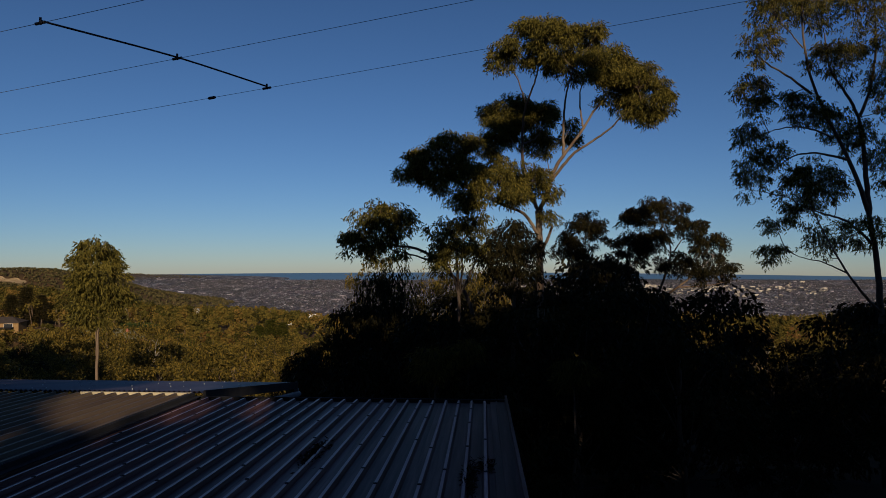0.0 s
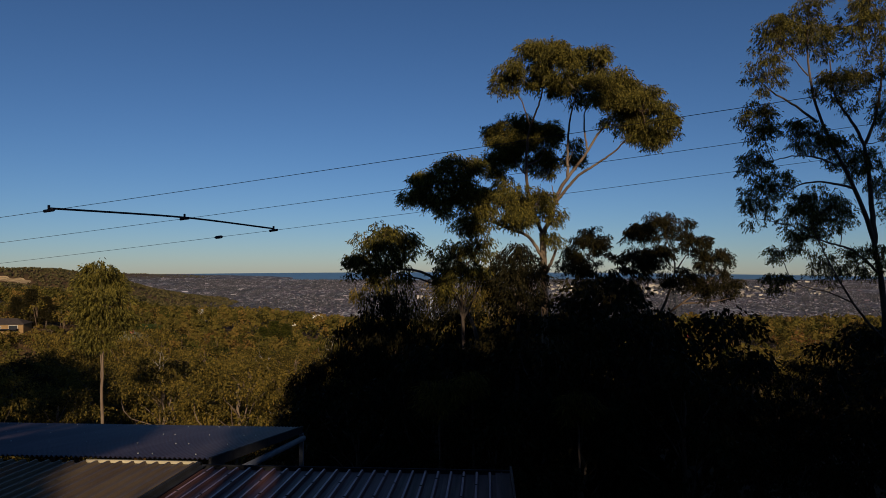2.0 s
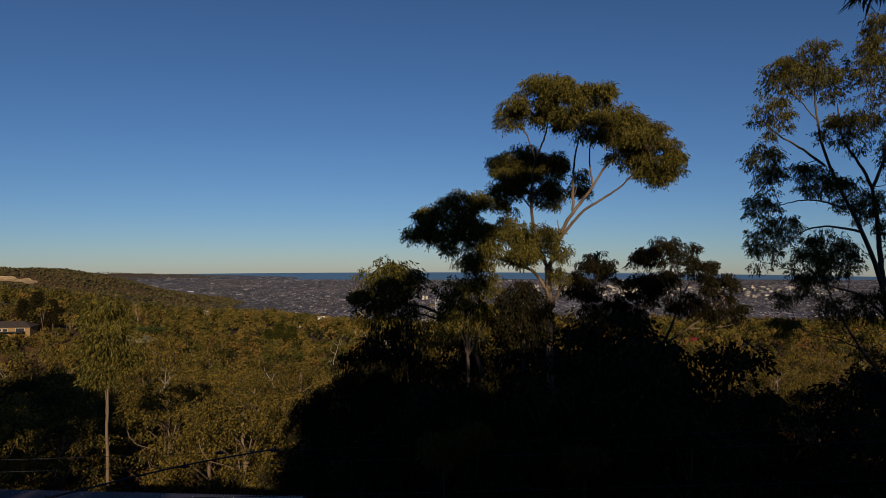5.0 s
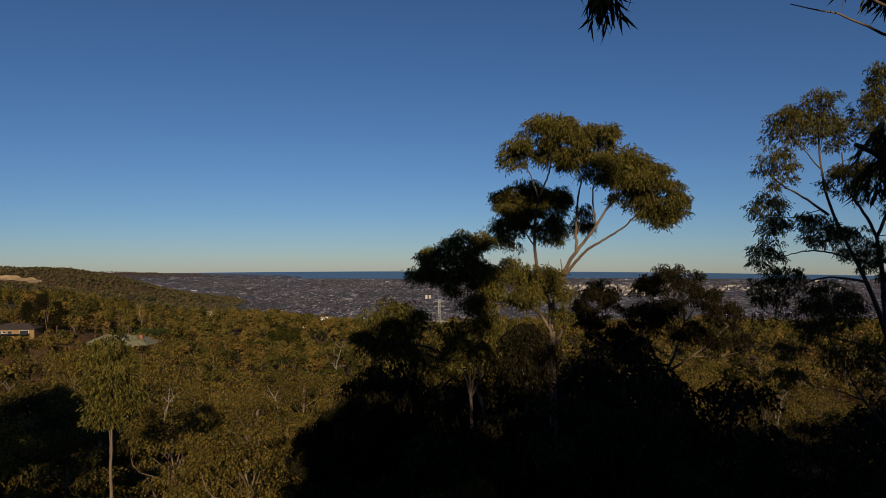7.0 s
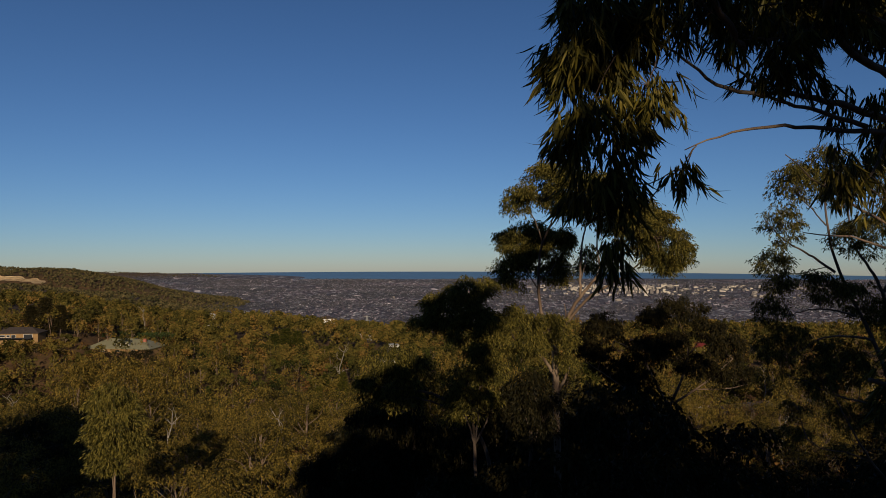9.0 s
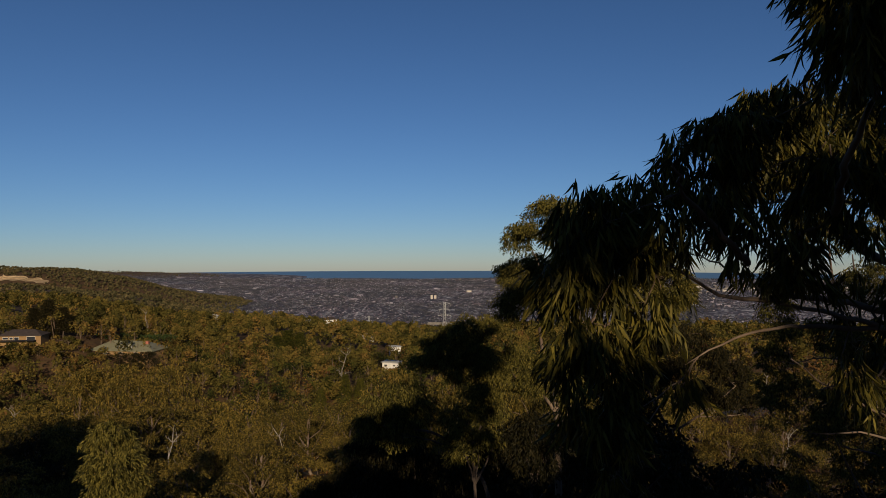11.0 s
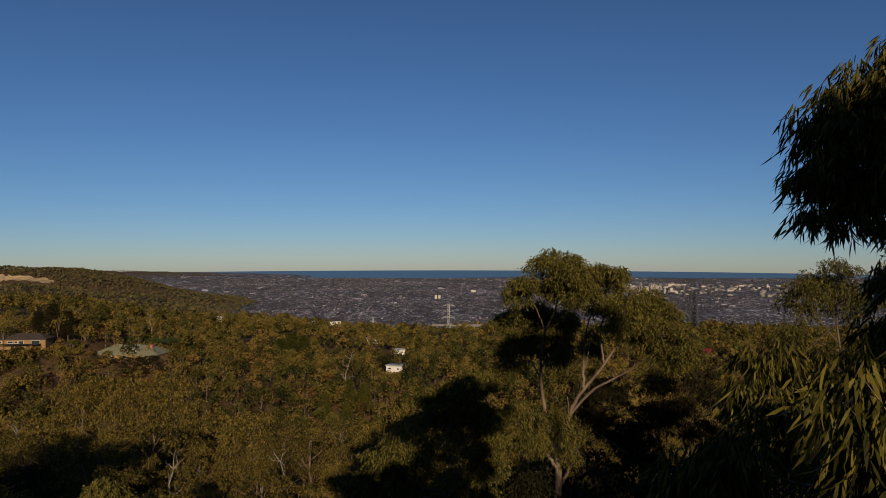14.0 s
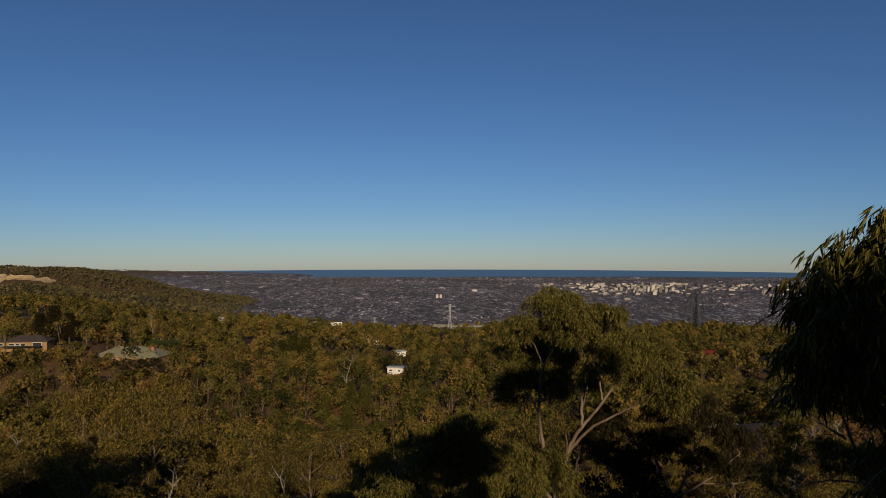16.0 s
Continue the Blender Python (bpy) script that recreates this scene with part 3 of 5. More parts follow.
# the thin-leaved tree on the slope to its right
RY = 24.6
right_limbs = [
    ([(15.6, RY, -6), (15.4, RY, 2), (15.1, RY, 5.3), (14.7, RY, 7.0), (14.1, RY, 8.3), (13.4, RY, 9.7), (12.9, RY, 10.6), (12.6, RY, 12.0), (12.5, RY, 13.2), (12.6, RY, 14.2)], 0.177, 0.021),
    ([(14.9, RY, 6.2), (14.9, RY + 0.3, 8.4), (14.8, RY + 0.4, 9.7), (14.3, RY + 0.4, 10.6), (13.7, RY + 0.4, 11.3), (13.5, RY + 0.3, 12.6)], 0.102, 0.021),
    ([(14.8, RY + 0.4, 9.7), (15.2, RY + 0.4, 10.6), (15.4, RY + 0.4, 12.2), (15.3, RY + 0.4, 14.0)], 0.061, 0.021),
    ([(12.9, RY, 10.4), (12.1, RY - 0.2, 10.9), (11.0, RY - 0.3, 11.5), (10.4, RY - 0.3, 12.2)], 0.048, 0.014),
    ([(13.6, RY, 8.9), (12.9, RY - 0.3, 9.1), (12.0, RY - 0.5, 9.2), (11.1, RY - 0.6, 9.0)], 0.041, 0.014),
    ([(14.2, RY, 8.1), (12.8, RY - 0.5, 8.3), (11.9, RY - 0.7, 8.2), (11.0, RY - 0.8, 7.5)], 0.048, 0.014),
    ([(15.0, RY, 5.2), (13.9, RY - 0.4, 6.0), (13.0, RY - 0.6, 6.2), (12.3, RY - 0.7, 6.4), (11.6, RY - 0.8, 6.8)], 0.054, 0.014),
    ([(15.3, RY, 2.8), (14.1, RY - 0.8, 3.6), (13.3, RY - 1.0, 4.6), (12.5, RY - 1.1, 6.0), (12.1, RY - 1.1, 6.9)], 0.054, 0.014),
    ([(13.6, RY - 0.9, 4.2), (12.6, RY - 1.2, 4.6), (11.8, RY - 1.4, 4.7), (11.3, RY - 1.4, 5.0)], 0.027, 0.01),
    ([(12.6, RY, 12.0), (12.0, RY, 12.7), (11.4, RY, 13.2)], 0.027, 0.01),
]
right_a = [(12.6, 14.5, 0.35, 0.2), (12.4, 13.8, 0.9, 0.45), (11.4, 13.3, 0.6, 0.55), (10.8, 12.0, 0.5, 0.5), (13.0, 13.2, 0.8, 0.5), (11.0, 10.7, 0.6, 0.38),
           (10.9, 9.9, 0.3, 0.3), (12.2, 10.2, 0.4, 0.22), (11.0, 9.0, 0.55, 0.4), (10.9, 7.5, 0.42, 0.7), (11.3, 8.1, 0.4, 0.4), (12.7, 9.7, 0.75, 0.4), (13.9, 9.5, 0.6, 0.5)]
right_b = [(13.0, 7.5, 0.75, 0.6), (12.0, 7.0, 0.6, 0.5), (13.5, 7.0, 0.6, 0.5), (12.9, 6.3, 0.6, 0.4), (14.3, 13.5, 0.7, 0.9), (13.2, 11.6, 0.6, 0.4), (14.3, 11.8, 0.75, 0.6),
           (14.7, 8.8, 0.6, 0.6), (11.3, 5.9, 0.25, 0.25), (11.4, 4.8, 0.3, 0.3), (13.5, 5.3, 0.5, 0.4), (14.8, 14.8, 0.6, 0.7), (15.5, 12.8, 0.9, 0.9), (15.8, 10.6, 0.9, 0.8), (15.9, 8.0, 0.8, 0.8), (14.5, 5.6, 0.7, 0.5)]
right_clumps = [(x, RY + 0.6 * math.sin(i * 1.7), z, rx * 1.2, 1.0, rz * 1.6) for i, (x, z, rx, rz) in enumerate(right_a + right_b)]
hero_tree("gum_tree", "thin gum tree with dark arching limbs and sparse leaf clusters", (15.6, RY, -6.0), right_limbs, right_clumps,
          76000, (0.115, 0.034), BARK_DARK, LEAF_CROWN, 23, tuft=0.19, sprig=0.24, twig=0.018, dens=0.85, most=18)

# the gum beside the camera, whose drooping twigs come close
near_limbs = [
    ([(9.5, 7.4, -1.5), (9.0, 7.2, 4.0), (8.0, 7.0, 8.0), (6.6, 6.9, 10.6), (5.6, 6.8, 12.0)], 0.30, 0.16),
    ([(5.6, 6.8, 12.0), (4.4, 6.4, 12.5), (3.6, 6.1, 12.75), (3.2, 6.0, 12.9), (2.95, 5.9, 13.15), (2.87, 5.8, 13.4)], 0.06, 0.022),
    ([(5.8, 6.8, 11.6), (4.4, 6.4, 12.2), (3.6, 6.1, 12.25), (2.75, 6.0, 12.3), (2.45, 5.9, 12.28), (2.1, 5.8, 12.2), (1.75, 5.6, 12.05)], 0.05, 0.004),
    ([(4.4, 6.4, 12.25), (3.2, 6.0, 12.45), (2.8, 5.9, 12.55), (2.1, 5.7, 12.5), (1.75, 5.5, 12.7), (1.2, 5.3, 12.95)], 0.04, 0.004),
    ([(6.0, 6.9, 11.2), (4.4, 6.4, 11.25), (3.6, 6.2, 11.5), (3.0, 6.0, 11.8), (2.66, 5.9, 12.05)], 0.035, 0.004),
    ([(6.0, 6.9, 11.0), (4.2, 6.5, 11.15), (3.2, 6.2, 11.45), (2.9, 6.1, 11.42)], 0.03, 0.004),
    ([(1.86, 5.65, 12.1), (1.8, 5.65, 12.02), (1.76, 5.7, 11.92)], 0.006, 0.003),
    ([(3.4, 6.05, 12.3), (2.8, 5.9, 12.44), (2.55, 5.85, 12.46), (2.27, 5.75, 12.68), (1.74, 5.6, 12.92)], 0.022, 0.004),
    ([(3.5, 6.1, 12.8), (3.3, 6.0, 12.88), (3.12, 5.95, 13.05), (3.05, 5.9, 13.35), (2.9, 5.8, 13.7)], 0.028, 0.006),
    ([(4.4, 6.3, 12.8), (3.75, 6.1, 13.08), (3.3, 6.0, 13.26), (2.7, 5.9, 13.3), (2.2, 5.8, 13.2)], 0.024, 0.004),
    ([(2.95, 5.9, 13.1), (2.6, 5.9, 12.98), (2.3, 5.8, 12.98), (2.0, 5.7, 13.1)], 0.014, 0.003),
    ([(3.6, 6.1, 12.26), (3.5, 6.1, 11.95), (3.3, 6.1, 11.7), (3.15, 6.05, 11.6)], 0.016, 0.003),
    ([(2.2, 5.6, 12.8), (1.9, 5.2, 12.98), (1.55, 5.0, 13.25), (1.3, 4.4, 13.4)], 0.03, 0.004),
    ([(3.0, 5.9, 13.1), (2.6, 5.1, 13.4), (2.5, 4.4, 13.9), (2.3, 4.0, 14.4)], 0.04, 0.004),
    ([(5.6, 6.8, 12.0), (5.4, 7.2, 13.6), (4.8, 7.5, 14.9), (4.2, 7.5, 15.8), (3.9, 7.5, 16.3)], 0.11, 0.03),
    ([(4.8, 7.5, 14.9), (5.4, 7.4, 15.6), (5.8, 7.3, 16.3)], 0.06, 0.02),
    ([(7.0, 6.9, 10.2), (5.6, 6.4, 9.8), (4.2, 6.2, 9.9), (3.4, 6.0, 10.2)], 0.07, 0.02),
]
near_a = [(0.98, 5.3, 13.05, 0.36, 0.4, 0.36), (0.94, 5.3, 12.6, 0.36, 0.4, 0.35), (1.0, 5.3, 12.15, 0.36, 0.35, 0.36), (1.05, 5.3, 11.72, 0.28, 0.3, 0.28),
          (1.05, 5.2, 11.3, 0.17, 0.2, 0.22), (1.4, 5.5, 12.4, 0.3, 0.3, 0.36), (1.7, 5.2, 13.15, 0.34, 0.4, 0.34, 0.4), (2.5, 5.9, 12.95, 0.45, 0.4, 0.36, 0.32),
          (2.6, 5.9, 12.65, 0.36, 0.3, 0.22, 0.35), (1.74, 5.7, 11.86, 0.09, 0.12, 0.08), (3.3, 6.1, 12.15, 0.35, 0.35, 0.3, 0.3), (3.55, 6.2, 12.5, 0.3, 0.35, 0.35, 0.35)]
near_b = [(3.1, 6.0, 11.95, 0.26, 0.25, 0.2, 0.35), (3.7, 6.1, 11.75, 0.4, 0.35, 0.35, 0.12), (2.12, 3.9, 14.52, 0.32, 0.3, 0.3, 0.6), (2.29, 4.0, 14.4, 0.40, 0.32, 0.38, 0.65), (2.0, 3.9, 14.2, 0.24, 0.25, 0.27, 0.65), (2.39, 4.2, 13.95, 0.43, 0.35, 0.38, 0.65), (2.62, 4.1, 14.62, 0.43, 0.3, 0.32, 0.55), (2.18, 4.1, 14.38, 0.32, 0.3, 0.36, 0.6), (2.4, 3.9, 14.5, 0.36, 0.3, 0.32, 0.55), (2.14, 4.0, 14.15, 0.34, 0.3, 0.34, 0.65), (2.12, 3.8, 14.32, 0.27, 0.25, 0.32, 0.6),
          (1.35, 5.6, 13.15, 0.42, 0.4, 0.36), (1.95, 5.8, 13.5, 0.45, 0.4, 0.4, 0.7), (2.85, 7.0, 13.75, 0.5, 0.45, 0.42), (3.45, 7.2, 14.05, 0.55, 0.5, 0.42), (4.2, 7.3, 14.3, 0.6, 0.5, 0.45),
          (2.2, 5.6, 13.1, 0.45, 0.4, 0.35, 0.45), (3.0, 5.8, 13.4, 0.55, 0.5, 0.45, 0.7), (2.2, 5.7, 13.75, 0.45, 0.4, 0.3, 0.8), (2.6, 5.8, 14.0, 0.4, 0.4, 0.3, 0.8), (4.5, 7.2, 13.7, 0.6, 0.5, 0.5), (2.95, 7.0, 14.15, 0.4, 0.4, 0.28), (1.15, 5.5, 12.9, 0.35, 0.35, 0.4)]
near_c = [(3.7, 7.5, 13.9, 0.6, 0.5, 0.4), (4.5, 7.4, 13.8, 0.6, 0.5, 0.45), (3.2, 7.2, 13.6, 0.4, 0.4, 0.35), (4.2, 6.3, 11.6, 0.5, 0.4, 0.4, 0.3), (4.0, 7.5, 16.25, 0.75, 0.6, 0.7), (3.8, 7.3, 16.0, 0.6, 0.5, 0.6), (4.2, 7.7, 16.5, 0.6, 0.5, 0.5), (4.3, 7.4, 15.7, 0.6, 0.5, 0.5), (3.75, 7.5, 15.7, 0.55, 0.5, 0.45), (4.5, 7.5, 16.8, 0.7, 0.6, 0.45), (4.9, 7.4, 15.9, 0.8, 0.6, 0.7), (5.8, 7.3, 16.4, 0.9, 0.7, 0.7), (4.65, 7.4, 17.05, 0.55, 0.5, 0.32),
          (4.1, 6.2, 10.2, 0.6, 0.5, 0.45), (4.6, 6.4, 11.3, 0.6, 0.5, 0.45, 0.35), (5.4, 6.5, 12.6, 0.7, 0.6, 0.6), (4.5, 6.0, 13.3, 0.6, 0.6, 0.5), (5.5, 6.0, 13.9, 0.7, 0.6, 0.5), (4.6, 7.3, 14.9, 0.7, 0.6, 0.5), (5.2, 7.3, 15.3, 0.8, 0.6, 0.5), (4.9, 7.0, 14.4, 0.7, 0.6, 0.5)]
hero_tree("gum_tree", "large gum tree with long hanging leaves and smooth orange limbs", (9.5, 7.4, -0.6), near_limbs, near_a + near_b + near_c,
          80000, (0.15, 0.0205), BARK, LEAF_NEAR, 31, tuft=0.13, sprig=0.15, rows=4, twig=0.006, per=6, out=0.6, hang=True)

# variants for the woods on the slopes
GUMS = [gum_variant(100 + i, 9.0, 3.1 + 0.35 * (i % 3), 2900, (0.32, 0.145), LEAF, BARK, low=0.30 + 0.05 * (i % 3), lobes=14) for i in range(5)]
FINE_GUMS = [gum_variant(110 + i, 9.0, 3.0 + 0.3 * i, 7000, (0.22, 0.09), LEAF, BARK, low=0.3, lobes=15) for i in range(3)]
SHRUBS = [gum_variant(140 + i, 6.0, 2.5, 6500, (0.2, 0.1), LEAF_DARK_SHADED, BARK_DARK, low=0.14, lobes=15) for i in range(4)]
SHADE_GUMS = [gum_variant(170 + i, 9.0, 3.3, 5200, (0.5, 0.3), LEAF_DARK_SHADED, BARK_DARK, low=0.2, lobes=20, lobe=1.15) for i in range(3)]
RUSSET = [gum_variant(160 + i, 8.0, 2.6, 1600, (0.32, 0.14), RUST_LEAF, BARK_DARK, low=0.25) for i in range(1)]
PINES = [pine_variant(180 + i, 16.0, 4.6, 6200) for i in range(2)]
DARK_PINES = [pine_variant(184 + i, 16.0, 5.2, 8000, LEAF_DARK_SHADED) for i in range(2)]
DEAD = [dead_variant(190 + i, 7.0) for i in range(3)]


def plant(kind, meshes, x, y, scale, turn, label, group, z=None, wide=1.0):
    z = float(height(x, y)) if z is None else z
    t = thing(kind, label, "tree", group=group)
    t.matrix_world = pose(x, y, z, 0, 0, turn) @ Matrix.Diagonal((scale * wide, scale * wide, scale, 1))
    part("trunk", meshes[0], t)
    if len(meshes) > 1:
        part("crown", meshes[1], t)
    return t


# trees that stand by themselves below the house
def small_gum(label, base, trunk, clumps, y, n, leaf, seed, mat, bark, r0=0.14, depth=1.0):
    """A smaller tree: a trunk line (x, z) and clumps (x, z, rx, rz) at about the distance y."""
    lines = [([(x, y, z) for x, z in trunk], r0, r0 * 0.35)]
    top = trunk[len(trunk) // 2]
    for cx, cz, rx, rz in clumps:
        a = min(trunk, key=lambda q: math.hypot(q[0] - cx, q[1] - cz) + (3 if q[1] > cz else 0))
        lines.append(([(a[0], y, a[1]), ((a[0] + cx) / 2 + 0.1, y - 0.1, (a[1] + cz) / 2 + 0.12), (cx, y - 0.2, cz + rz * 0.2)], r0 * 0.4, r0 * 0.1))
    full = [(cx, y + 0.4 * math.sin(i * 2.3), cz, rx * 1.15, max(rx, rz) * depth, rz * 1.35) for i, (cx, cz, rx, rz) in enumerate(clumps)]
    return hero_tree("gum_tree", label, base, lines, full, n, leaf, bark, mat, seed, tuft=0.3, sprig=0.36, twig=0.02, group="trees below the house")


small_gum("leaning gum tree with a round sunlit crown", (1.6, 30.2, -5.5), [(1.6, -5.9), (1.5, 0.0), (1.3, 2.8), (0.2, 4.2), (-1.0, 5.2), (-1.9, 5.1)],
          [(-2.8, 5.75, 1.25, 1.0), (-3.6, 5.2, 0.8, 0.7), (-1.95, 6.1, 0.8, 0.6), (-2.6, 6.5, 0.8, 0.5), (-2.4, 4.9, 0.9, 0.5)], 30.2, 9000, (0.18, 0.055), 201, LEAF_CROWN, BARK_DARK)
small_gum("small gum tree with a ragged half-lit crown", (0.9, 29.6, -5.4), [(0.9, -5.8), (0.8, 0.0), (0.7, 3.0), (0.6, 5.0)],
          [(0.35, 5.6, 0.9, 0.7), (1.35, 5.9, 0.65, 0.55), (0.8, 4.9, 0.8, 0.6), (0.0, 4.7, 0.6, 0.5), (1.6, 4.9, 0.5, 0.5)], 29.6, 7000, (0.18, 0.055), 203, LEAF_CROWN, BARK_DARK)
small_gum("shade-darkened rounded gum tree in front of the tall trunk", (3.0, 29.0, -5.2), [(3.0, -5.6), (2.9, 0.0), (3.0, 3.0), (2.95, 5.0)],
          [(2.95, 5.4, 0.95, 0.75), (2.6, 4.6, 0.9, 0.7), (3.4, 4.6, 0.8, 0.7), (2.9, 3.8, 1.0, 0.7)], 29.0, 8000, (0.18, 0.055), 205, LEAF_DARK_SHADED, BARK_DARK)
small_gum("slim gum tree with a pale straight trunk and drooping leaves", (-14.6, 29.8, -8.5), [(-14.5, -9.0), (-14.5, -4.0), (-14.6, 0.0), (-14.5, 2.5), (-14.6, 4.6)],
          [(-14.6, 5.0, 0.6, 0.4), (-14.8, 4.4, 0.95, 0.6), (-14.3, 3.8, 1.0, 0.6), (-15.1, 3.3, 0.85, 0.55), (-14.0, 3.0, 0.8, 0.5), (-14.7, 2.4, 0.6, 0.4)],
          29.8, 15000, (0.18, 0.055), 207, LEAF_CROWN, BARK, 0.11)
MY = 43.5
spread_limbs = [
    ([(12.8, MY, -8.2), (12.9, MY, -3.0), (12.95, MY, -0.4), (12.8, MY, 1.8)], 0.24, 0.13),
    ([(12.8, MY, 1.6), (11.7, MY - 0.3, 3.5), (11.1, MY - 0.4, 4.8), (9.4, MY - 0.6, 5.6)], 0.10, 0.03),
    ([(12.8, MY, 1.2), (13.8, MY + 0.3, 3.2), (14.3, MY + 0.4, 4.9), (13.6, MY + 0.2, 6.5)], 0.10, 0.03),
    ([(14.3, MY + 0.4, 4.7), (15.2, MY + 0.6, 5.9)], 0.05, 0.02),
    ([(13.2, MY, 1.7), (14.9, MY - 0.4, 3.0), (16.5, MY - 0.6, 4.5)], 0.08, 0.025),
    ([(14.4, MY - 0.3, 2.6), (16.0, MY - 0.7, 2.7), (17.3, MY - 0.8, 3.0)], 0.05, 0.02),
    ([(12.8, MY, 0.4), (11.0, MY - 0.3, 2.0), (9.5, MY - 0.4, 3.1), (7.9, MY - 0.5, 4.2)], 0.08, 0.025),
    ([(11.3, MY - 0.3, 4.3), (11.6, MY, 5.6), (12.0, MY, 6.5)], 0.05, 0.02),
]
spread_flat = [(8.9, 5.6, 1.7, 1.2), (13.4, 6.9, 1.9, 0.9), (11.3, 4.6, 1.6, 1.1), (16.7, 4.7, 1.3, 0.9), (14.5, 3.6, 1.3, 0.8), (16.6, 3.1, 1.5, 0.7),
               (7.9, 4.5, 1.1, 0.9), (11.9, 6.5, 1.0, 0.7), (15.2, 5.9, 1.0, 0.7), (9.6, 3.5, 1.4, 0.9), (12.8, 5.2, 1.2, 0.8), (11.0, 2.6, 1.2, 0.7)]
hero_tree("gum_tree", "spreading gum tree with shade-darkened leaf clumps on open limbs", (12.8, MY, -7.7), spread_limbs,
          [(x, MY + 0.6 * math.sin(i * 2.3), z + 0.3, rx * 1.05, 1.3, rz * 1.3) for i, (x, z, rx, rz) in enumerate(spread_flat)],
          52000, (0.18, 0.06), BARK, LEAF_DARK_SHADED, 209, tuft=0.36, sprig=0.34, twig=0.03, group="trees below the house")
# dense trees close below the roof, with shade painted into their leaves
# The last six dark trees stand in for shade on the left slope.
DENSE = [
    (-4.6, 24, -0.2), (-2.6, 23, 1.6), (-0.6, 24, 2.5), (1.2, 22, 1.7), (2.6, 25, 3.4), (4.4, 22, 1.2), (6.2, 26, 3.4), (8.0, 23, 2.4), (9.2, 27, 2.2),
    (11.4, 23, -0.6), (13.5, 28, 0.0), (15.5, 22, 2.4), (17.5, 27, 3.0), (20, 24, 2.0), (5.5, 40, 2.8), (8.5, 41, 3.0), (3.2, 39, 2.4), (11.5, 42, 2.4), (7.2, 34, 4.2), (11.0, 34, 3.0), (17, 36, 0.0), (22, 33, 2.0), (-5.8, 29, -0.5),
    (3.0, 17, -0.4), (6.0, 16, -1.2), (9.0, 18, -0.6), (12.5, 17, -1.2), (-0.4, 18, -0.6), (-3.2, 19, -1.4), (-19, 24, 1.0), (-17.5, 22, -0.4), (25, 40, 2.0), (28, 30, 0.5), (-30, 50, -3.0), (-37, 60, -4.0), (-26, 43, -3.0), (-41, 66, -5.0), (-33, 70, -7.0), (-34, 56, -4.5),
]
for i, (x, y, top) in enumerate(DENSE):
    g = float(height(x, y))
    plant("shrubby_tree", SHRUBS[i % 4], x, y, (top - g) / 5.9, 67 * i, "dense tree with shade painted into its leaf colour", "dense trees below the house", wide=1.05)
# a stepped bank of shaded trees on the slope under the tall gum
# Tops stepped along a shadow's edge; the leaf colour holds the shade.
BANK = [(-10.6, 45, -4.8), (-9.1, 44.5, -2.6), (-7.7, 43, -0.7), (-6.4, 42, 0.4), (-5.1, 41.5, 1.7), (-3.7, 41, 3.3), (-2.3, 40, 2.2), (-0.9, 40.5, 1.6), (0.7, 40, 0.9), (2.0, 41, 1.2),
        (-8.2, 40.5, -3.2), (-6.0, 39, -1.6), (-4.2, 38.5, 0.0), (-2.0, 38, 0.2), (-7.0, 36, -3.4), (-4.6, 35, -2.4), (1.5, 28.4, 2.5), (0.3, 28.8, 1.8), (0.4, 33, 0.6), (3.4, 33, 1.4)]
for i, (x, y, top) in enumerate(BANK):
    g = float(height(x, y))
    plant("shrubby_tree", SHRUBS[(i + 1) % 4], x, y, (top - g) / 5.9, 83 * i, "dense tree with shade painted into its leaf colour", "dense trees below the house", wide=min(1.0, 2.2 / (0.42 * (top - g))))
# taller gums behind the bank that catch the sun
for i, (x, y, top) in enumerate(((-3.6, 48, 4.0), (-0.6, 50, 2.8), (1.6, 49, 3.4), (3.6, 51, 3.2), (5.6, 50, 2.6))):
    g = float(height(x, y))
    plant("gum_tree", FINE_GUMS[(i + 1) % 3], x, y, (top - g) / 8.7, 97 * i, "olive gum tree with a sunlit crown on the slope", "gum trees on the slope", wide=0.6)
# bleached fallen limbs beside the bank
for x, y, tall, turn in ((-13.4, 54, 3.0, 20), (-11.6, 50, 2.6, 140), (-15.8, 58, 3.2, 250)):
    plant("dead_tree", (DEAD[int(turn) % 3],), x, y, tall / 7.0, turn, "bleached dead branching shrub among the gums", "bare shrubs on the slope", wide=1.5)
# weeping shrubs with fine pale foliage in the shade
for x, y, z, r0 in ((-0.25, 21, 1.75, 0.5), (0.75, 21.4, 2.1, 0.34), (3.9, 21, 1.5, 0.4)):
    g = float(height(x, y))
    hero_tree("weeping_shrub", "weeping shrub with fine pale green foliage in shade", (x, y, g), [([(x, y, g - 0.2), (x + 0.1, y, (g + z) / 2), (x, y, z)], 0.06, 0.02)],
              [(x + 0.5 * r0 * math.cos(a), y + 0.5 * r0 * math.sin(a), z - 0.2 * (k % 2), r0 * 0.7, r0 * 0.7, r0 * 0.8) for k, a in enumerate((0.3, 1.6, 2.8, 4.1, 5.4))],
              3600, (0.22, 0.02), BARK_DARK, LEAF, 231, tuft=0.2, sprig=0.5, category="shrub", hang=True, group="weeping shrubs below the house")
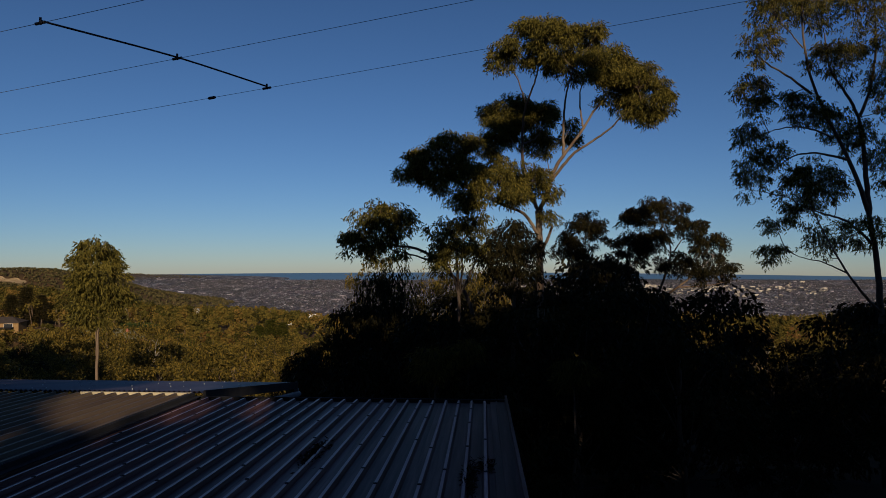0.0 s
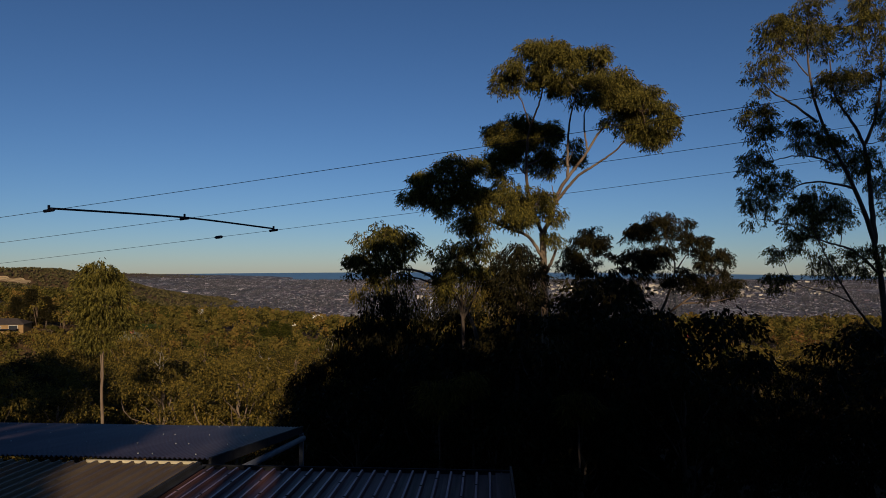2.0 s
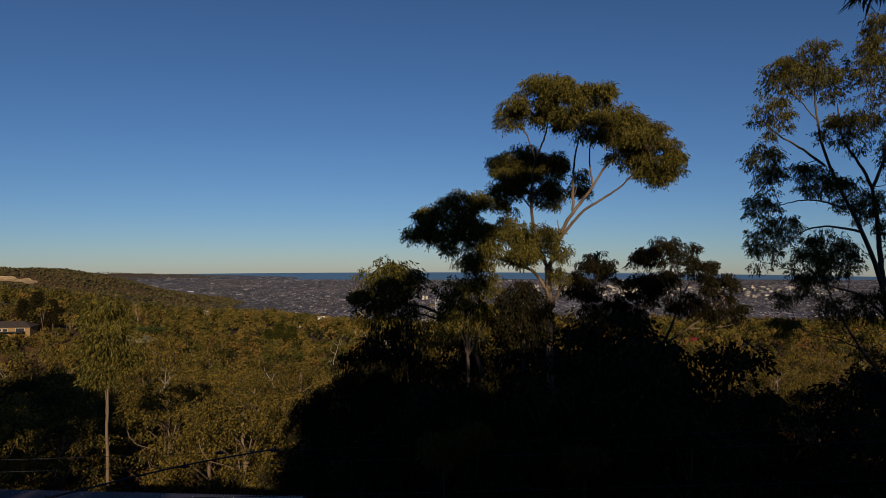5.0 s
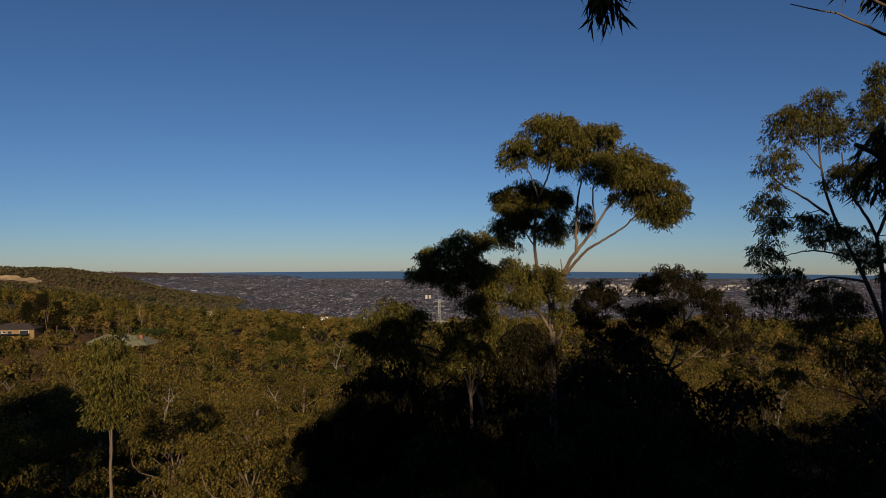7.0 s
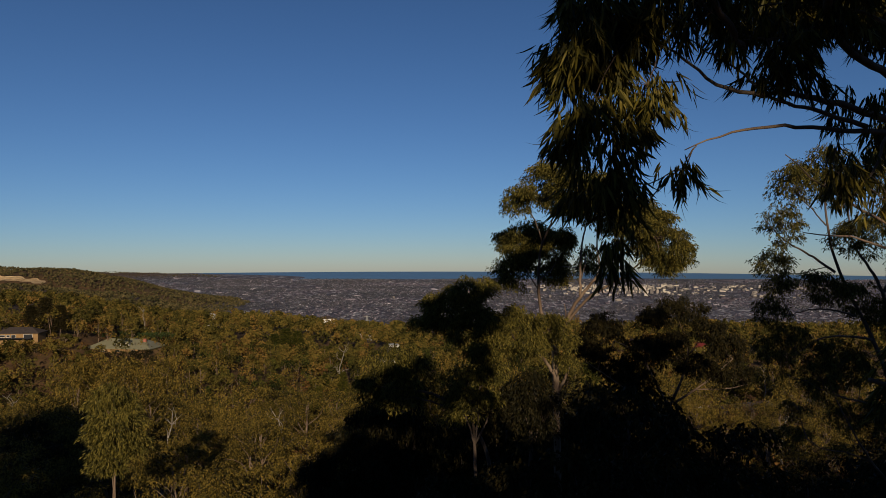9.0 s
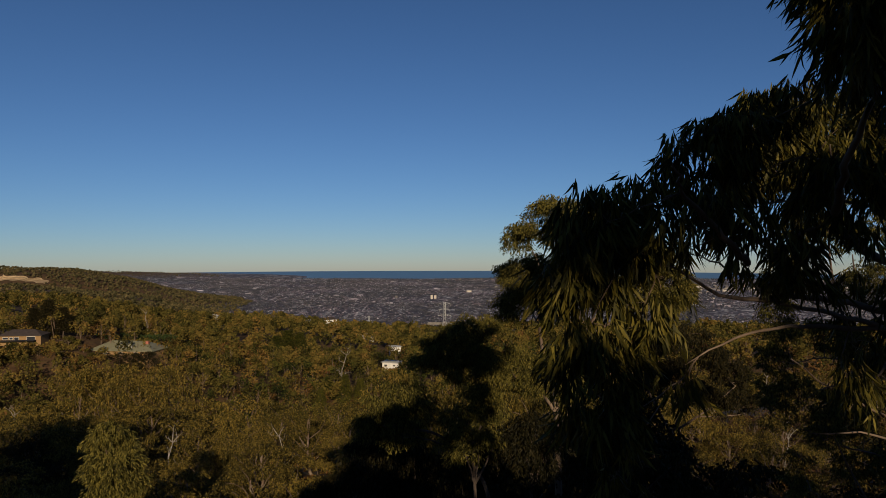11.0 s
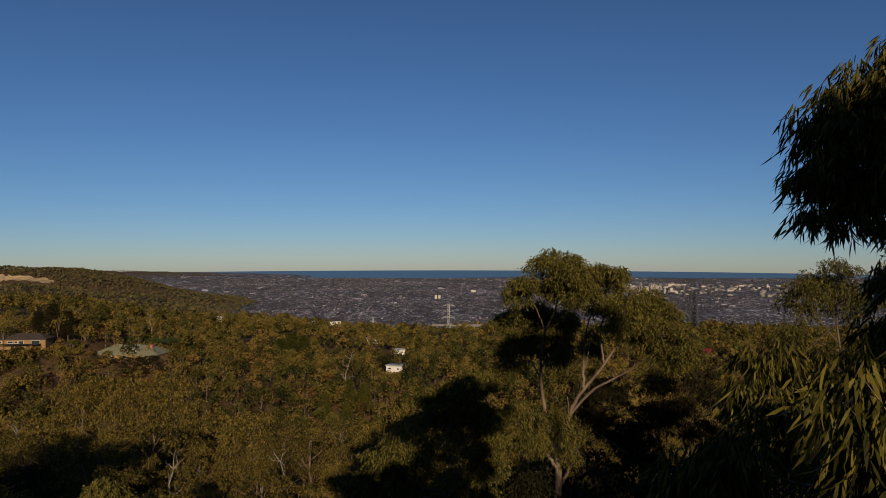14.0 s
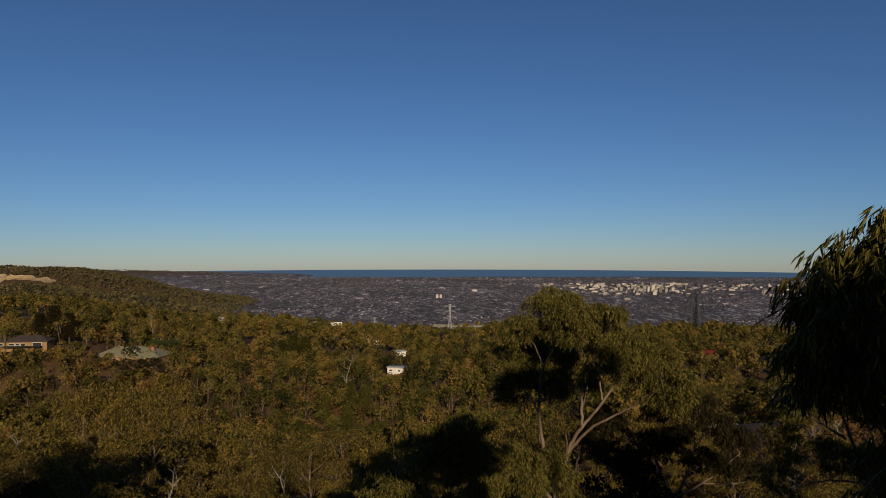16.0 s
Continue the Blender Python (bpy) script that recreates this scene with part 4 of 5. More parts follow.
# unseen trees added behind the camera to shade the slope
BEHIND = [(-26, -15, 25), (-19, -15, 24), (-13.5, -16, 20), (-8.5, -15, 10.4), (-2.5, -15, 12.9), (0.35, -16, 10.92), (2.7, -15, 13.0), (5.25, -15, 18.55), (7.2, -15.5, 18.6), (7.6, -20, 19.6), (10.2, -18, 19.4), (14, -14, 20.0), (19.5, -16, 23.3), (22, -15, 25),
          (27, -17, 19), (32, -15, 18), (38, -16, 18), (17, -24, 19.5)]
for i, (x, y, top) in enumerate(BEHIND):
    g = float(height(x, y))
    plant("gum_tree", SHADE_GUMS[i % 3], x, y, (top - g) / 9.0, 50 * i, "unseen gum tree uphill, added to shade the slope", "trees uphill of the house", wide=0.6)
# Unseen small crowns, set to shade chosen clumps and leave gaps of sun.
for x, y, z, wide, tall in ((3.1, -15.5, 17.0, 1.3, 1.0), (4.5, -15.5, 20.5, 0.6, 0.25), (7.2, -15.5, 20.3, 1.3, 0.5), (8.3, -15.5, 23.3, 1.8, 1.0), (12.85, -16.0, 26.8, 1.5, 0.7)):
    g = float(height(x, y))
    hero_tree("gum_tree", "unseen gum tree uphill with a small high crown, added to shape the light", (x, y, g), [([(x + 0.5, y, g - 0.4), (x - 0.2, y, z * 0.6), (x, y, z)], 0.34, 0.08)],
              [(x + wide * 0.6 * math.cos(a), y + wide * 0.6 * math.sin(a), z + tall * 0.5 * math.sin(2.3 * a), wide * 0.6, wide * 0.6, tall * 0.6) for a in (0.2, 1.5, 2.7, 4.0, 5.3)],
              3600, (0.4, 0.2), BARK_DARK, LEAF_DARK_SHADED, 177, tuft=0.45, sprig=0.5, group="trees uphill of the house")
# gums on the near side of the valley that hide the green roof from low down
for i, (x, y, top) in enumerate(((-61, 121, -8.8), (-55, 120, -8.4), (-49.5, 122, -8.8), (-66, 124, -9.4))):
    g = float(height(x, y))
    plant("gum_tree", FINE_GUMS[i % 3], x, y, (top - g) / 8.6, 61 * i, "sunlit olive gum tree on the valley slope", "gum trees on the valley slope")
# russet scrub and bare branches on the sunny slope
for i, (x, y, top) in enumerate(((36, 80, -7), (44, 92, -9), (53, 84, -7), (31, 68, -6), (60, 100, -9), (40, 106, -12), (47, 71, -5), (57, 118, -14), (34, 94, -11), (50, 104, -11), (28, 84, -11))):
    g = float(height(x, y))
    if i % 4 == 3:
        plant("dead_tree", (DEAD[i % 3],), x, y, (top + 1 - g) / 7.0, 47 * i, "leafless branching shrub on the sunny slope", "bare shrubs on the slope")
    else:
        plant("russet_tree", RUSSET[0], x, y, max(3.0, top - g) / 8.0, 71 * i, "small tree with russet foliage in the valley", "russet trees in the valley", wide=1.3)
# wooded slopes
r = np.random.default_rng(5)
placed = []
CLEAR = [(-213, 327, 25, 8), (-196, 338, 18, 10), (-160, 331, 20, 14), (-36, 370, 8, 34), (67, 172, 10, 32), (142, 413, 7, 4), (-76, 545, 9, 14), (-8, 655, 26, 48)]


def clear_of_houses(x, y):
    """False where a house's front garden keeps the trees away."""
    return np.all([np.maximum(np.abs(x - cx) / w, np.abs(y - cy) / d) > 1 for cx, cy, w, d in CLEAR], axis=0)


for _ in range(9000):
    y = 33 + 190 * r.uniform() ** 1.35
    x = r.uniform(-0.78, 0.78) * y
    if (abs(x - 7) < 17 and y < 50) or (x > -8 and y < 34) or math.hypot(x + 14.6, y - 29.8) < 5 or not clear_of_houses(x, y):
        continue
    if min([math.hypot(x - a, y - b) / (3.0 + 0.028 * y) for a, b in placed] or [9]) < 1:
        continue
    placed.append((x, y))
    if len(placed) > 285:
        break
for i, (x, y) in enumerate(placed):
    s = r.uniform(0.62, 0.95) * (1 + y / 300)
    s = min(s, (4.8 - 0.125 * y - 1.5 * r.uniform() - float(height(x, y))) / 9.0)
    turn, u = r.uniform(0, 360), r.uniform()
    if u < 0.09 and (x < 0 or y > 90):
        plant("dead_tree", (DEAD[i % 3],), x, y, s * 1.1, turn, "bleached bare dead tree among green gums", "dead trees in the valley")
    elif u < 0.15 or (u < 0.6 and x > 0.3 * y and y < 140):
        plant("russet_tree", RUSSET[0], x, y, s * 0.8, turn, "small tree with russet foliage in the valley", "russet trees in the valley")
    elif u < 0.22 and y > 90:
        plant("pine_tree", PINES[i % 2], x, y, s * 0.75, turn, "dark green layered pine tree in the valley", "pine trees in the valley")
    else:
        plant("gum_tree", FINE_GUMS[i % 3] if y < 85 else GUMS[i % 5], x, y, s, turn, "sunlit olive gum tree on the valley slope", "gum trees on the valley slope", wide=1.3)


# a plantation of layered pines on the valley's far side
r = np.random.default_rng(19)
for i in range(46):
    y = 165 + 165 * (i + r.uniform()) / 46
    x = r.uniform(-0.27, -0.06) * y
    if clear_of_houses(x, y):
        plant("pine_tree", PINES[i % 2], x, y, r.uniform(0.75, 1.05), r.uniform(0, 360), "dark green layered pine tree in the valley", "pine trees in the valley", wide=1.15)


def woods(name, label, count, near, far, sprays, size, seed, left=-0.85, right=0.80, mat=None, low=False, grow=1.0, broad=1.0):
    """Far trees, too many to count: pale trunks and crowns of leaf sprays in one mesh."""
    r = np.random.default_rng(seed)
    y = np.sqrt(r.uniform(near ** 2, far ** 2, count))
    x = r.uniform(left, right, count) * y
    z = height(x, y)
    keep = (z > -165) & ~((np.abs(x + 1205) < 110) & (y > 1730) & (y < 1885)) & ~((np.abs(x + 37) < 8) & (np.abs(y - 389) < 20))
    x, y, z = x[keep], y[keep], z[keep]
    n = len(x)
    h, w = r.uniform(5.5, 14.5, n) * grow, r.uniform(3.6, 7.2, n) * grow * broad
    if low:
        h, w = h * 0.13, w * 0.3
    garden = ~clear_of_houses(x, y)
    h, w = np.where(garden, h * 0.26, h), np.where(garden, w * 0.7, w)
    lobes = 7
    la = r.uniform(0, 6.28, (n, lobes))
    rho = np.sqrt(np.linspace(0, 1, lobes))[None] * r.uniform(0.7, 1.1, (n, lobes))
    lo = w[:, None] * 0.62 * rho
    lz = h[:, None] * (0.86 - 0.46 * rho ** 2 * r.uniform(0.5, 1.4, (n, lobes)))
    lr = w[:, None] * r.uniform(0.3, 0.46, (n, lobes))
    k = r.integers(0, lobes, (n, sprays))
    rows_ = np.arange(n)[:, None]
    d = unit(r.normal(size=(n, sprays, 3)) + [0, -0.25, 0.3])
    rad = lr[rows_, k] * r.uniform(0.8, 1.06, (n, sprays))
    p = np.stack([x[:, None] + np.cos(la[rows_, k]) * lo[rows_, k] + d[..., 0] * rad,
                  y[:, None] + np.sin(la[rows_, k]) * lo[rows_, k] + d[..., 1] * rad,
                  z[:, None] + lz[rows_, k] + d[..., 2] * rad * 0.85], -1).reshape(-1, 3)
    nrm = d.reshape(-1, 3) + r.normal(0, 0.5, (n * sprays, 3))
    a = unit(np.cross(nrm, r.normal(size=nrm.shape)))
    b = unit(np.cross(nrm, a))
    la_, lb_ = size * r.uniform(0.3, 0.75, (len(p), 1)), size * r.uniform(0.25, 0.6, (len(p), 1))
    v = np.stack([p - a * la_, p - b * lb_ + a * la_ * 0.2, p + a * la_ * r.uniform(0.6, 1.2, (len(p), 1)), p + b * lb_], 1).reshape(-1, 3)
    k4 = np.arange(len(p))[:, None] * 4
    f = np.concatenate([k4 + [[0, 1, 2]], k4 + [[0, 2, 3]]])
    me = mesh(name, v, f, mat or WOODS)
    hue = np.tile(np.repeat(r.uniform(size=n), sprays), 2).astype(np.float32)
    if len(me.polygons) == len(hue):
        me.attributes.new("tree", "FLOAT", "FACE").data.foreach_set("value", hue)
    tagged(new(name, me), label, "woods", kind="stuff")
    g = Geo()
    for i in np.flatnonzero((r.uniform(size=n) < 0.34) & (y < 430) & (not low)):
        top = (x[i] + r.normal(0, 0.8), y[i] - w[i] * 0.6, z[i] + h[i] * 0.82)
        g.tube([(x[i], y[i] - w[i] * 0.5, z[i] - 1), top], [0.24, 0.08], 4)
        for _ in range(3):
            g.tube([(x[i], y[i] - w[i] * 0.5, z[i] + h[i] * 0.35), (x[i] + r.normal(0, 1.8), y[i] - w[i] * 0.75, z[i] + h[i] * 0.75)], [0.12, 0.04], 4)
    if g.n:
        tagged(new("far_trunks", g.mesh("far_trunks", BARK)), "pale trunks and limbs showing between far trees", "tree trunks", kind="stuff")


woods("far_woods", "olive and russet woods covering the valley sides", 1250, 185, 390, 170, 0.95, 51)
woods("far_woods", "olive and russet woods on the valley's far side", 2500, 380, 610, 80, 1.35, 52)
woods("ridge_woods", "dark woods on the ridges before the plain", 4000, 560, 1000, 36, 2.2, 53, grow=0.8)
woods("valley_woods", "dense olive gums filling the valley floor", 1150, 140, 430, 150, 0.85, 57, -0.85, 0.25)
woods("green_woods", "groves of darker green trees among the gums", 420, 140, 420, 110, 0.85, 61, -0.42, 0.12, WOODS_GREEN)
woods("russet_woods", "patches of brown trees among the gums", 330, 130, 450, 90, 0.85, 62, -0.75, 0.6, WOODS_BROWN)
woods("undergrowth", "low scrub covering the ground between the trees", 3600, 35, 150, 20, 0.5, 63, -0.8, 0.75, WOODS_BROWN, True)
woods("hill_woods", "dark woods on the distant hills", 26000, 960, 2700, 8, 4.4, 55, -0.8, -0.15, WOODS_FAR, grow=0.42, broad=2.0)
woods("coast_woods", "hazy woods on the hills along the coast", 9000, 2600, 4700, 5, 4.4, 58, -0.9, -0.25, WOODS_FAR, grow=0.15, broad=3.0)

# ---- the roofs close by ----
RIB = 0.18
SHEET = 4 * RIB


def ribbed(width, pitch, rise, flat):
    """Cross-section of a trapezoid-ribbed sheet: x and z along its width."""
    xs, zs = [0.0], [0.0]
    k = int(round(width / pitch))
    for i in range(k):
        a = i * pitch + pitch * 0.5
        for dx, z in ((-flat, 0), (-flat * 0.45, rise), (flat * 0.45, rise), (flat, 0)):
            xs.append(a + dx), zs.append(z)
    xs.append(width), zs.append(0.0)
    return np.array(xs), np.array(zs)


def waved(width, pitch, rise):
    n = int(round(width / pitch)) * 6
    xs = np.linspace(0, width, n + 1)
    return xs, rise / 2 * np.cos(xs / pitch * 2 * np.pi)


def sheet_mesh(name, xs, zs, length, material, thick=0.004, crest=None):
    """A profiled sheet that runs from y = -length to y = 0, with a thin edge."""
    n = len(xs)
    v = np.concatenate([np.stack([xs, np.full(n, y), zs + dz], 1) for y in (-length, 0.0) for dz in (0.0, -thick)])
    i = np.arange(n - 1)
    top = np.stack([i, i + 1, 2 * n + i + 1, 2 * n + i], 1)
    bottom = np.stack([n + i, 3 * n + i, 3 * n + i + 1, n + i + 1], 1)
    front = np.stack([2 * n + i, 2 * n + i + 1, 3 * n + i + 1, 3 * n + i], 1)
    me = mesh(name, v, np.concatenate([top, bottom, front]), material)
    # Crest tops take the colour that imitates a highlight.
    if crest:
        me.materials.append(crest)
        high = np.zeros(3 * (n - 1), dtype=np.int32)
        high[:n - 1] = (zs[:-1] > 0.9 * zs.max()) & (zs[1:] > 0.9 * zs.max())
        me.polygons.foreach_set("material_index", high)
    return me


SLOPE = 3.1
EAVE = Vector((0.90, 9.77, 2.87))
house = thing("house", "low house with ribbed steel roofs and a dark gutter", "house", (EAVE.x, EAVE.y, EAVE.z), -3.2)


def tilted(ob, x, y, z, slope):
    ob.matrix_local = pose(x, y, z, -slope, 0, 0)
    return ob


profile = ribbed(SHEET, RIB, 0.04, 0.03)
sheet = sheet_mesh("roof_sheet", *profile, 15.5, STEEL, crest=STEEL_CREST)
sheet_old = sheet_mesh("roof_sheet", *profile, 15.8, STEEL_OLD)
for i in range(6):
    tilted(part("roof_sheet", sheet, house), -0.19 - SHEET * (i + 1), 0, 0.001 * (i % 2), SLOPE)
for i in range(12):
    tilted(part("roof_sheet", sheet_old, house, "weathered brownish steel sheet"), -4.45 - SHEET * (i + 1), 0.03, 0.05 + 0.001 * (i % 2), SLOPE)
g = Geo()
# The flat dark strip beside the lip imitates the raised sheets' shadow.
g.box(-4.49, -4.455, -15.5, 0.03, 0.058, 0.1).box(-4.452, -4.435, -15.5, 0.03, 0.044, 0.097).box(-4.432, -4.35, -15.5, 0.02, 0.043, 0.05)
tilted(part("step_flashing_shade", g.mesh("step_flashing_shade", DARK_TRIM), house, "flashing along the roof step with a dark strip imitating its shadow"), 0, 0, 0, SLOPE)
g = Geo()
g.box(-0.20, 0.0, -15.5, 0.05, 0.006, 0.018)
g.box(-0.125, -0.105, -15.5, 0.05, 0.018, 0.03)
g.box(0.0, 0.03, -15.5, 0.05, -0.16, 0.11)
tilted(part("barge_capping", g.mesh("barge_capping", STEEL), house, "grey steel capping along the roof edge"), 0, 0, 0, SLOPE)
g = Geo()
g.box(-4.44, 0.04, 0.10, 0.115, -0.10, 0.03).box(-4.44, 0.04, 0.0, 0.10, -0.10, -0.085).box(-4.44, 0.04, 0.0, 0.012, -0.10, -0.03)
g.box(-4.44, 0.04, 0.092, 0.122, 0.022, 0.036)
part("gutter", g.mesh("gutter", DARK_TRIM), house, "dark painted eaves gutter")
g = Geo()
g.box(-6.15, -4.5, 0.05, 0.08, 0.05, 0.092)
part("cream_trim", g.mesh("cream_trim", CREAM), house, "cream painted trim at the end of the old sheets")
g = Geo()
for row in (0.32, 1.25, 2.5, 3.8, 5.1):
    for i in range(23):
        x = -0.19 - RIB * (i + 0.5)
        y = -row - 0.4 * (i % 2) - 0.07 * math.sin(i * 5.1)
        if (i * 7 + int(row * 10)) % 3 == 0:
            continue
        g.tube([(x, y, 0.036), (x, y, 0.046)], 0.018, 6)
tilted(tagged(part("roof_screws", g.mesh("roof_screws", DARK_TRIM), house), "dark roofing screws", kind="stuff"), 0, 0, 0, SLOPE)
base_z = -4.5
g = Geo()
g.box(-12.6, -0.35, -0.75, -0.55, base_z, -0.12)
part("wall", g.mesh("wall", RENDERED), house)
g = Geo()
g.box(-0.55, -0.35, -15.0, -0.75, base_z, -0.02)
part("wall", g.mesh("wall", RENDERED), house)
g = Geo()
g.box(-12.6, -12.4, -15.0, -0.75, base_z, -0.02)
part("wall", g.mesh("wall", RENDERED), house)
g = Geo()
g.box(-12.4, -0.55, -15.2, -15.0, base_z, 1.2)
part("wall", g.mesh("wall", RENDERED), house)

# the lower corrugated roof beyond the eaves
annex = thing("carport", "corrugated steel carport roof with a grey beam", "carport", (-3.5, 10.35, 2.92), -3.0)
wave = sheet_mesh("roof_sheet", *waved(0.76, 0.076, 0.030), 5.35, STEEL_BLUE)
for i in range(13):
    ob = part("roof_sheet", wave, annex)
    ob.matrix_local = pose(-0.76 * (i + 1), 5.30, -0.88, -9.4, 0, 0)
g = Geo()
g.box(-0.02, 0.02, -0.02, 5.36, -0.13, 0.022)
ob = part("barge_board", g.mesh("barge_board", DARK_TRIM), annex)
ob.matrix_local = pose(0.02, 0, 0, -9.4, 0, 0)
g = Geo()
g.tube([(0.05, 0.4, -0.42), (0.05, 5.3, -1.12)], 0.06, 10)
part("round_beam", g.mesh("round_beam", GREY_PAINT, True), annex, "grey painted round beam under the roof edge")
for k, y in enumerate((5.25, 0.3)):
    g = Geo()
    g.box(-0.03, 0.06, y - 0.04, y + 0.04, -6.5, -1.0 if k == 0 else -0.3)
    part("post", g.mesh("post", GREY_PAINT), annex)
    g = Geo()
    g.box(-9.8, -9.72, y - 0.04, y + 0.04, -6.5, -1.0 if k == 0 else -0.3)
    part("post", g.mesh("post", GREY_PAINT), annex)
g = Geo()
for row in (0.35, 1.7, 3.2, 4.9):
    for i in range(42):
        if (i * 5 + int(row * 10)) % 7 < 3:
            x = -0.12 - 0.228 * i
            g.tube([(x, row, -row * 0.1655 + 0.01), (x, row, -row * 0.1655 + 0.026)], 0.008, 6)
tagged(part("roof_screws", g.mesh("roof_screws", GREY_ROOF), annex), "bright galvanised roofing screws", kind="stuff")

# leaf litter on the roof
for (x, y, rx, ry, n) in ((-1.94, -3.08, 0.07, 0.5, 520), (-0.27, -3.5, 0.06, 0.26, 200), (-0.42, -3.95, 0.05, 0.5, 420)):
    rr = np.random.default_rng(int(n + x * 10))
    p = np.stack([rr.normal(x, rx * 0.5, n), rr.normal(y, ry * 0.5, n), np.zeros(n)], 1)
    p[:, 2] = 0.008 + rr.uniform(0, 0.014, n)
    v, f, _ = leaves(p, 0.06, 0.016, droop=0.02, seed=3)
    ob = tagged(new("leaf_litter", mesh("leaf_litter", v, f, LITTER)), "small drift of dead leaves on the steel roof", "leaf litter", kind="stuff")
    ob.matrix_world = pose(*EAVE, 0, 0, -3.2) @ pose(0, 0, 0, -SLOPE, 0, 0)

# ---- the power lines ----
WAY = np.array([1.0, -0.25, 0.11])
SPREAD = [np.array([-2.108, 3.647, 6.255]), np.array([-1.62, 4.29, 6.237]), np.array([-1.199, 4.845, 6.177])]


def wire_at(p, s):
    return p + WAY * s + np.array([0, 0, 0.0012 * s * s])


for p in SPREAD:
    g = Geo()
    g.tube([wire_at(p, s) for s in np.linspace(-26, 30, 57)], 0.0014, 6)
    tagged(new("power_line", g.mesh("power_line", WIRE, True)), "thin dark overhead power line", "power line", group="overhead power lines")
rod = thing("line_spreader", "black rod holding three overhead power lines apart", "spreader", SPREAD[1])
g = Geo()
g.tube(np.array(smooth_path([SPREAD[0], SPREAD[1], SPREAD[2]], 9)) - SPREAD[1] + np.array([0, 0, 0.012]), 0.0058, 8)
part("rod", g.mesh("rod", POLY, True), rod)
for p in SPREAD:
    g = Geo()
    q = p - SPREAD[1]
    g.tube([q - WAY * 0.03, q + WAY * 0.03], 0.0085, 8)
    g.tube([q + np.array([0, 0, 0.03]), q - np.array([0, 0, 0.008])], 0.007, 8)
    part("clamp", g.mesh("clamp", POLY, True), rod)
g = Geo()
q = wire_at(SPREAD[2], -0.42)
g.tube([q - WAY * 0.03, q - WAY * 0.02, q + WAY * 0.02, q + WAY * 0.03], [0.006, 0.011, 0.011, 0.006], 8)
tagged(new("line_clip", g.mesh("line_clip", POLY, True)), "small dark clip on a power line", "clip")


# ---- houses in the valley ----
def hip_roof(length, depth, rise, over=0.6, thick=0.25):
    """Hipped roof over a box centred on the origin, eaves at z = 0."""
    a, b = length / 2 + over, depth / 2 + over
    k = max(a - b, 0.3)
    v = [(-a, -b, 0), (a, -b, 0), (a, b, 0), (-a, b, 0), (-k, 0, rise), (k, 0, rise), (-a, -b, -thick), (a, -b, -thick), (a, b, -thick), (-a, b, -thick)]
    return v, [(0, 1, 5, 4), (2, 3, 4, 5), (0, 6, 7, 1), (1, 7, 8, 2), (2, 8, 9, 3), (3, 9, 6, 0), (6, 9, 8, 7)], [(1, 2, 5), (3, 0, 4)]


def valley_house(name, label, x, y, z, turn, length, depth, wall_h, rise, wall_mat, roof_mat, windows, door=False):
    t = thing(name, label, "house", (x, y, z), turn)
    g = Geo()
    g.box(-length / 2, length / 2, -depth / 2, depth / 2, -6, wall_h)
    part("wall", g.mesh("wall", wall_mat), t)
    g = Geo()
    g.add(*hip_roof(length, depth, rise))
    ob = part("roof", g.mesh("roof", roof_mat), t)
    ob.location = (0, 0, wall_h + 0.25)
    for wx, wz, ww, wh in windows:
        w = part("window", Geo().box(-ww / 2, ww / 2, -0.03, 0.03, -wh / 2, wh / 2).mesh("window", WHITE), t, "white framed window")
        w.location = (wx, -depth / 2 - 0.03, wz)
        gl = part("pane", Geo().box(-ww / 2 + 0.12, ww / 2 - 0.12, -0.06, -0.035, -wh / 2 + 0.12, wh / 2 - 0.12).mesh("pane", GLASS), w)
        gl.location = (0, 0, 0)
    return t


brown = valley_house("house", "long two-storey ochre brick house with dark tiled roof", -215.5, 338, -35.0, 8, 28, 9, 4.2, 2.4, OCHRE, TILE_DARK,
                     [(-7, 3.0, 2.2, 1.2), (-2, 3.0, 2.6, 1.2), (3, 2.9, 2.2, 1.5), (9.5, 2.9, 4.0, 2.0), (9.5, 0.6, 3.0, 1.4), (0.6, 3.0, 1.6, 1.2)])
g = Geo().box(-6, 12, -7.5, -4.6, 2.0, 2.25)
part("balcony", g.mesh("balcony", DARK_TRIM), brown)
green = valley_house("house", "wide low house with sage green hipped roof and white dormers", -166, 352, -41.4, -6, 33, 15, 1.9, 4.0, OCHRE, SAGE,
                     [(-8, 0.9, 2, 1.2), (0, 0.9, 2, 1.2), (8, 0.9, 2, 1.2)])
for dx in (-0.5, 4.0):
    d = part("dormer", Geo().box(-1.1, 1.1, -1.2, 2.6, 0, 1.7).mesh("dormer", WHITE), green, "white dormer with a small gable")
    d.location = (dx, -4.6, 2.9)
    part("dormer_roof", Geo().add([(-1.4, -1.5, 1.6), (1.4, -1.5, 1.6), (0, -1.5, 2.7), (-1.4, 3.2, 1.6), (1.4, 3.2, 1.6), (0, 3.2, 2.7)],
         [(0, 2, 5, 3), (1, 4, 5, 2), (0, 3, 4, 1)], [(0, 1, 2), (3, 5, 4)]).mesh("dormer_roof", SAGE), d)
    part("dormer_window", Geo().box(-0.6, 0.6, -1.26, -1.21, 0.3, 1.4).mesh("dormer_window", GLASS), d)
chim = part("chimney", Geo().box(-0.7, 0.7, -0.6, 0.6, 0, 4.0).box(-0.8, 0.8, -0.7, 0.7, 3.7, 3.95).mesh("chimney", BRICK), green, "red brick chimney")
chim.location = (11, -2, 2.4)
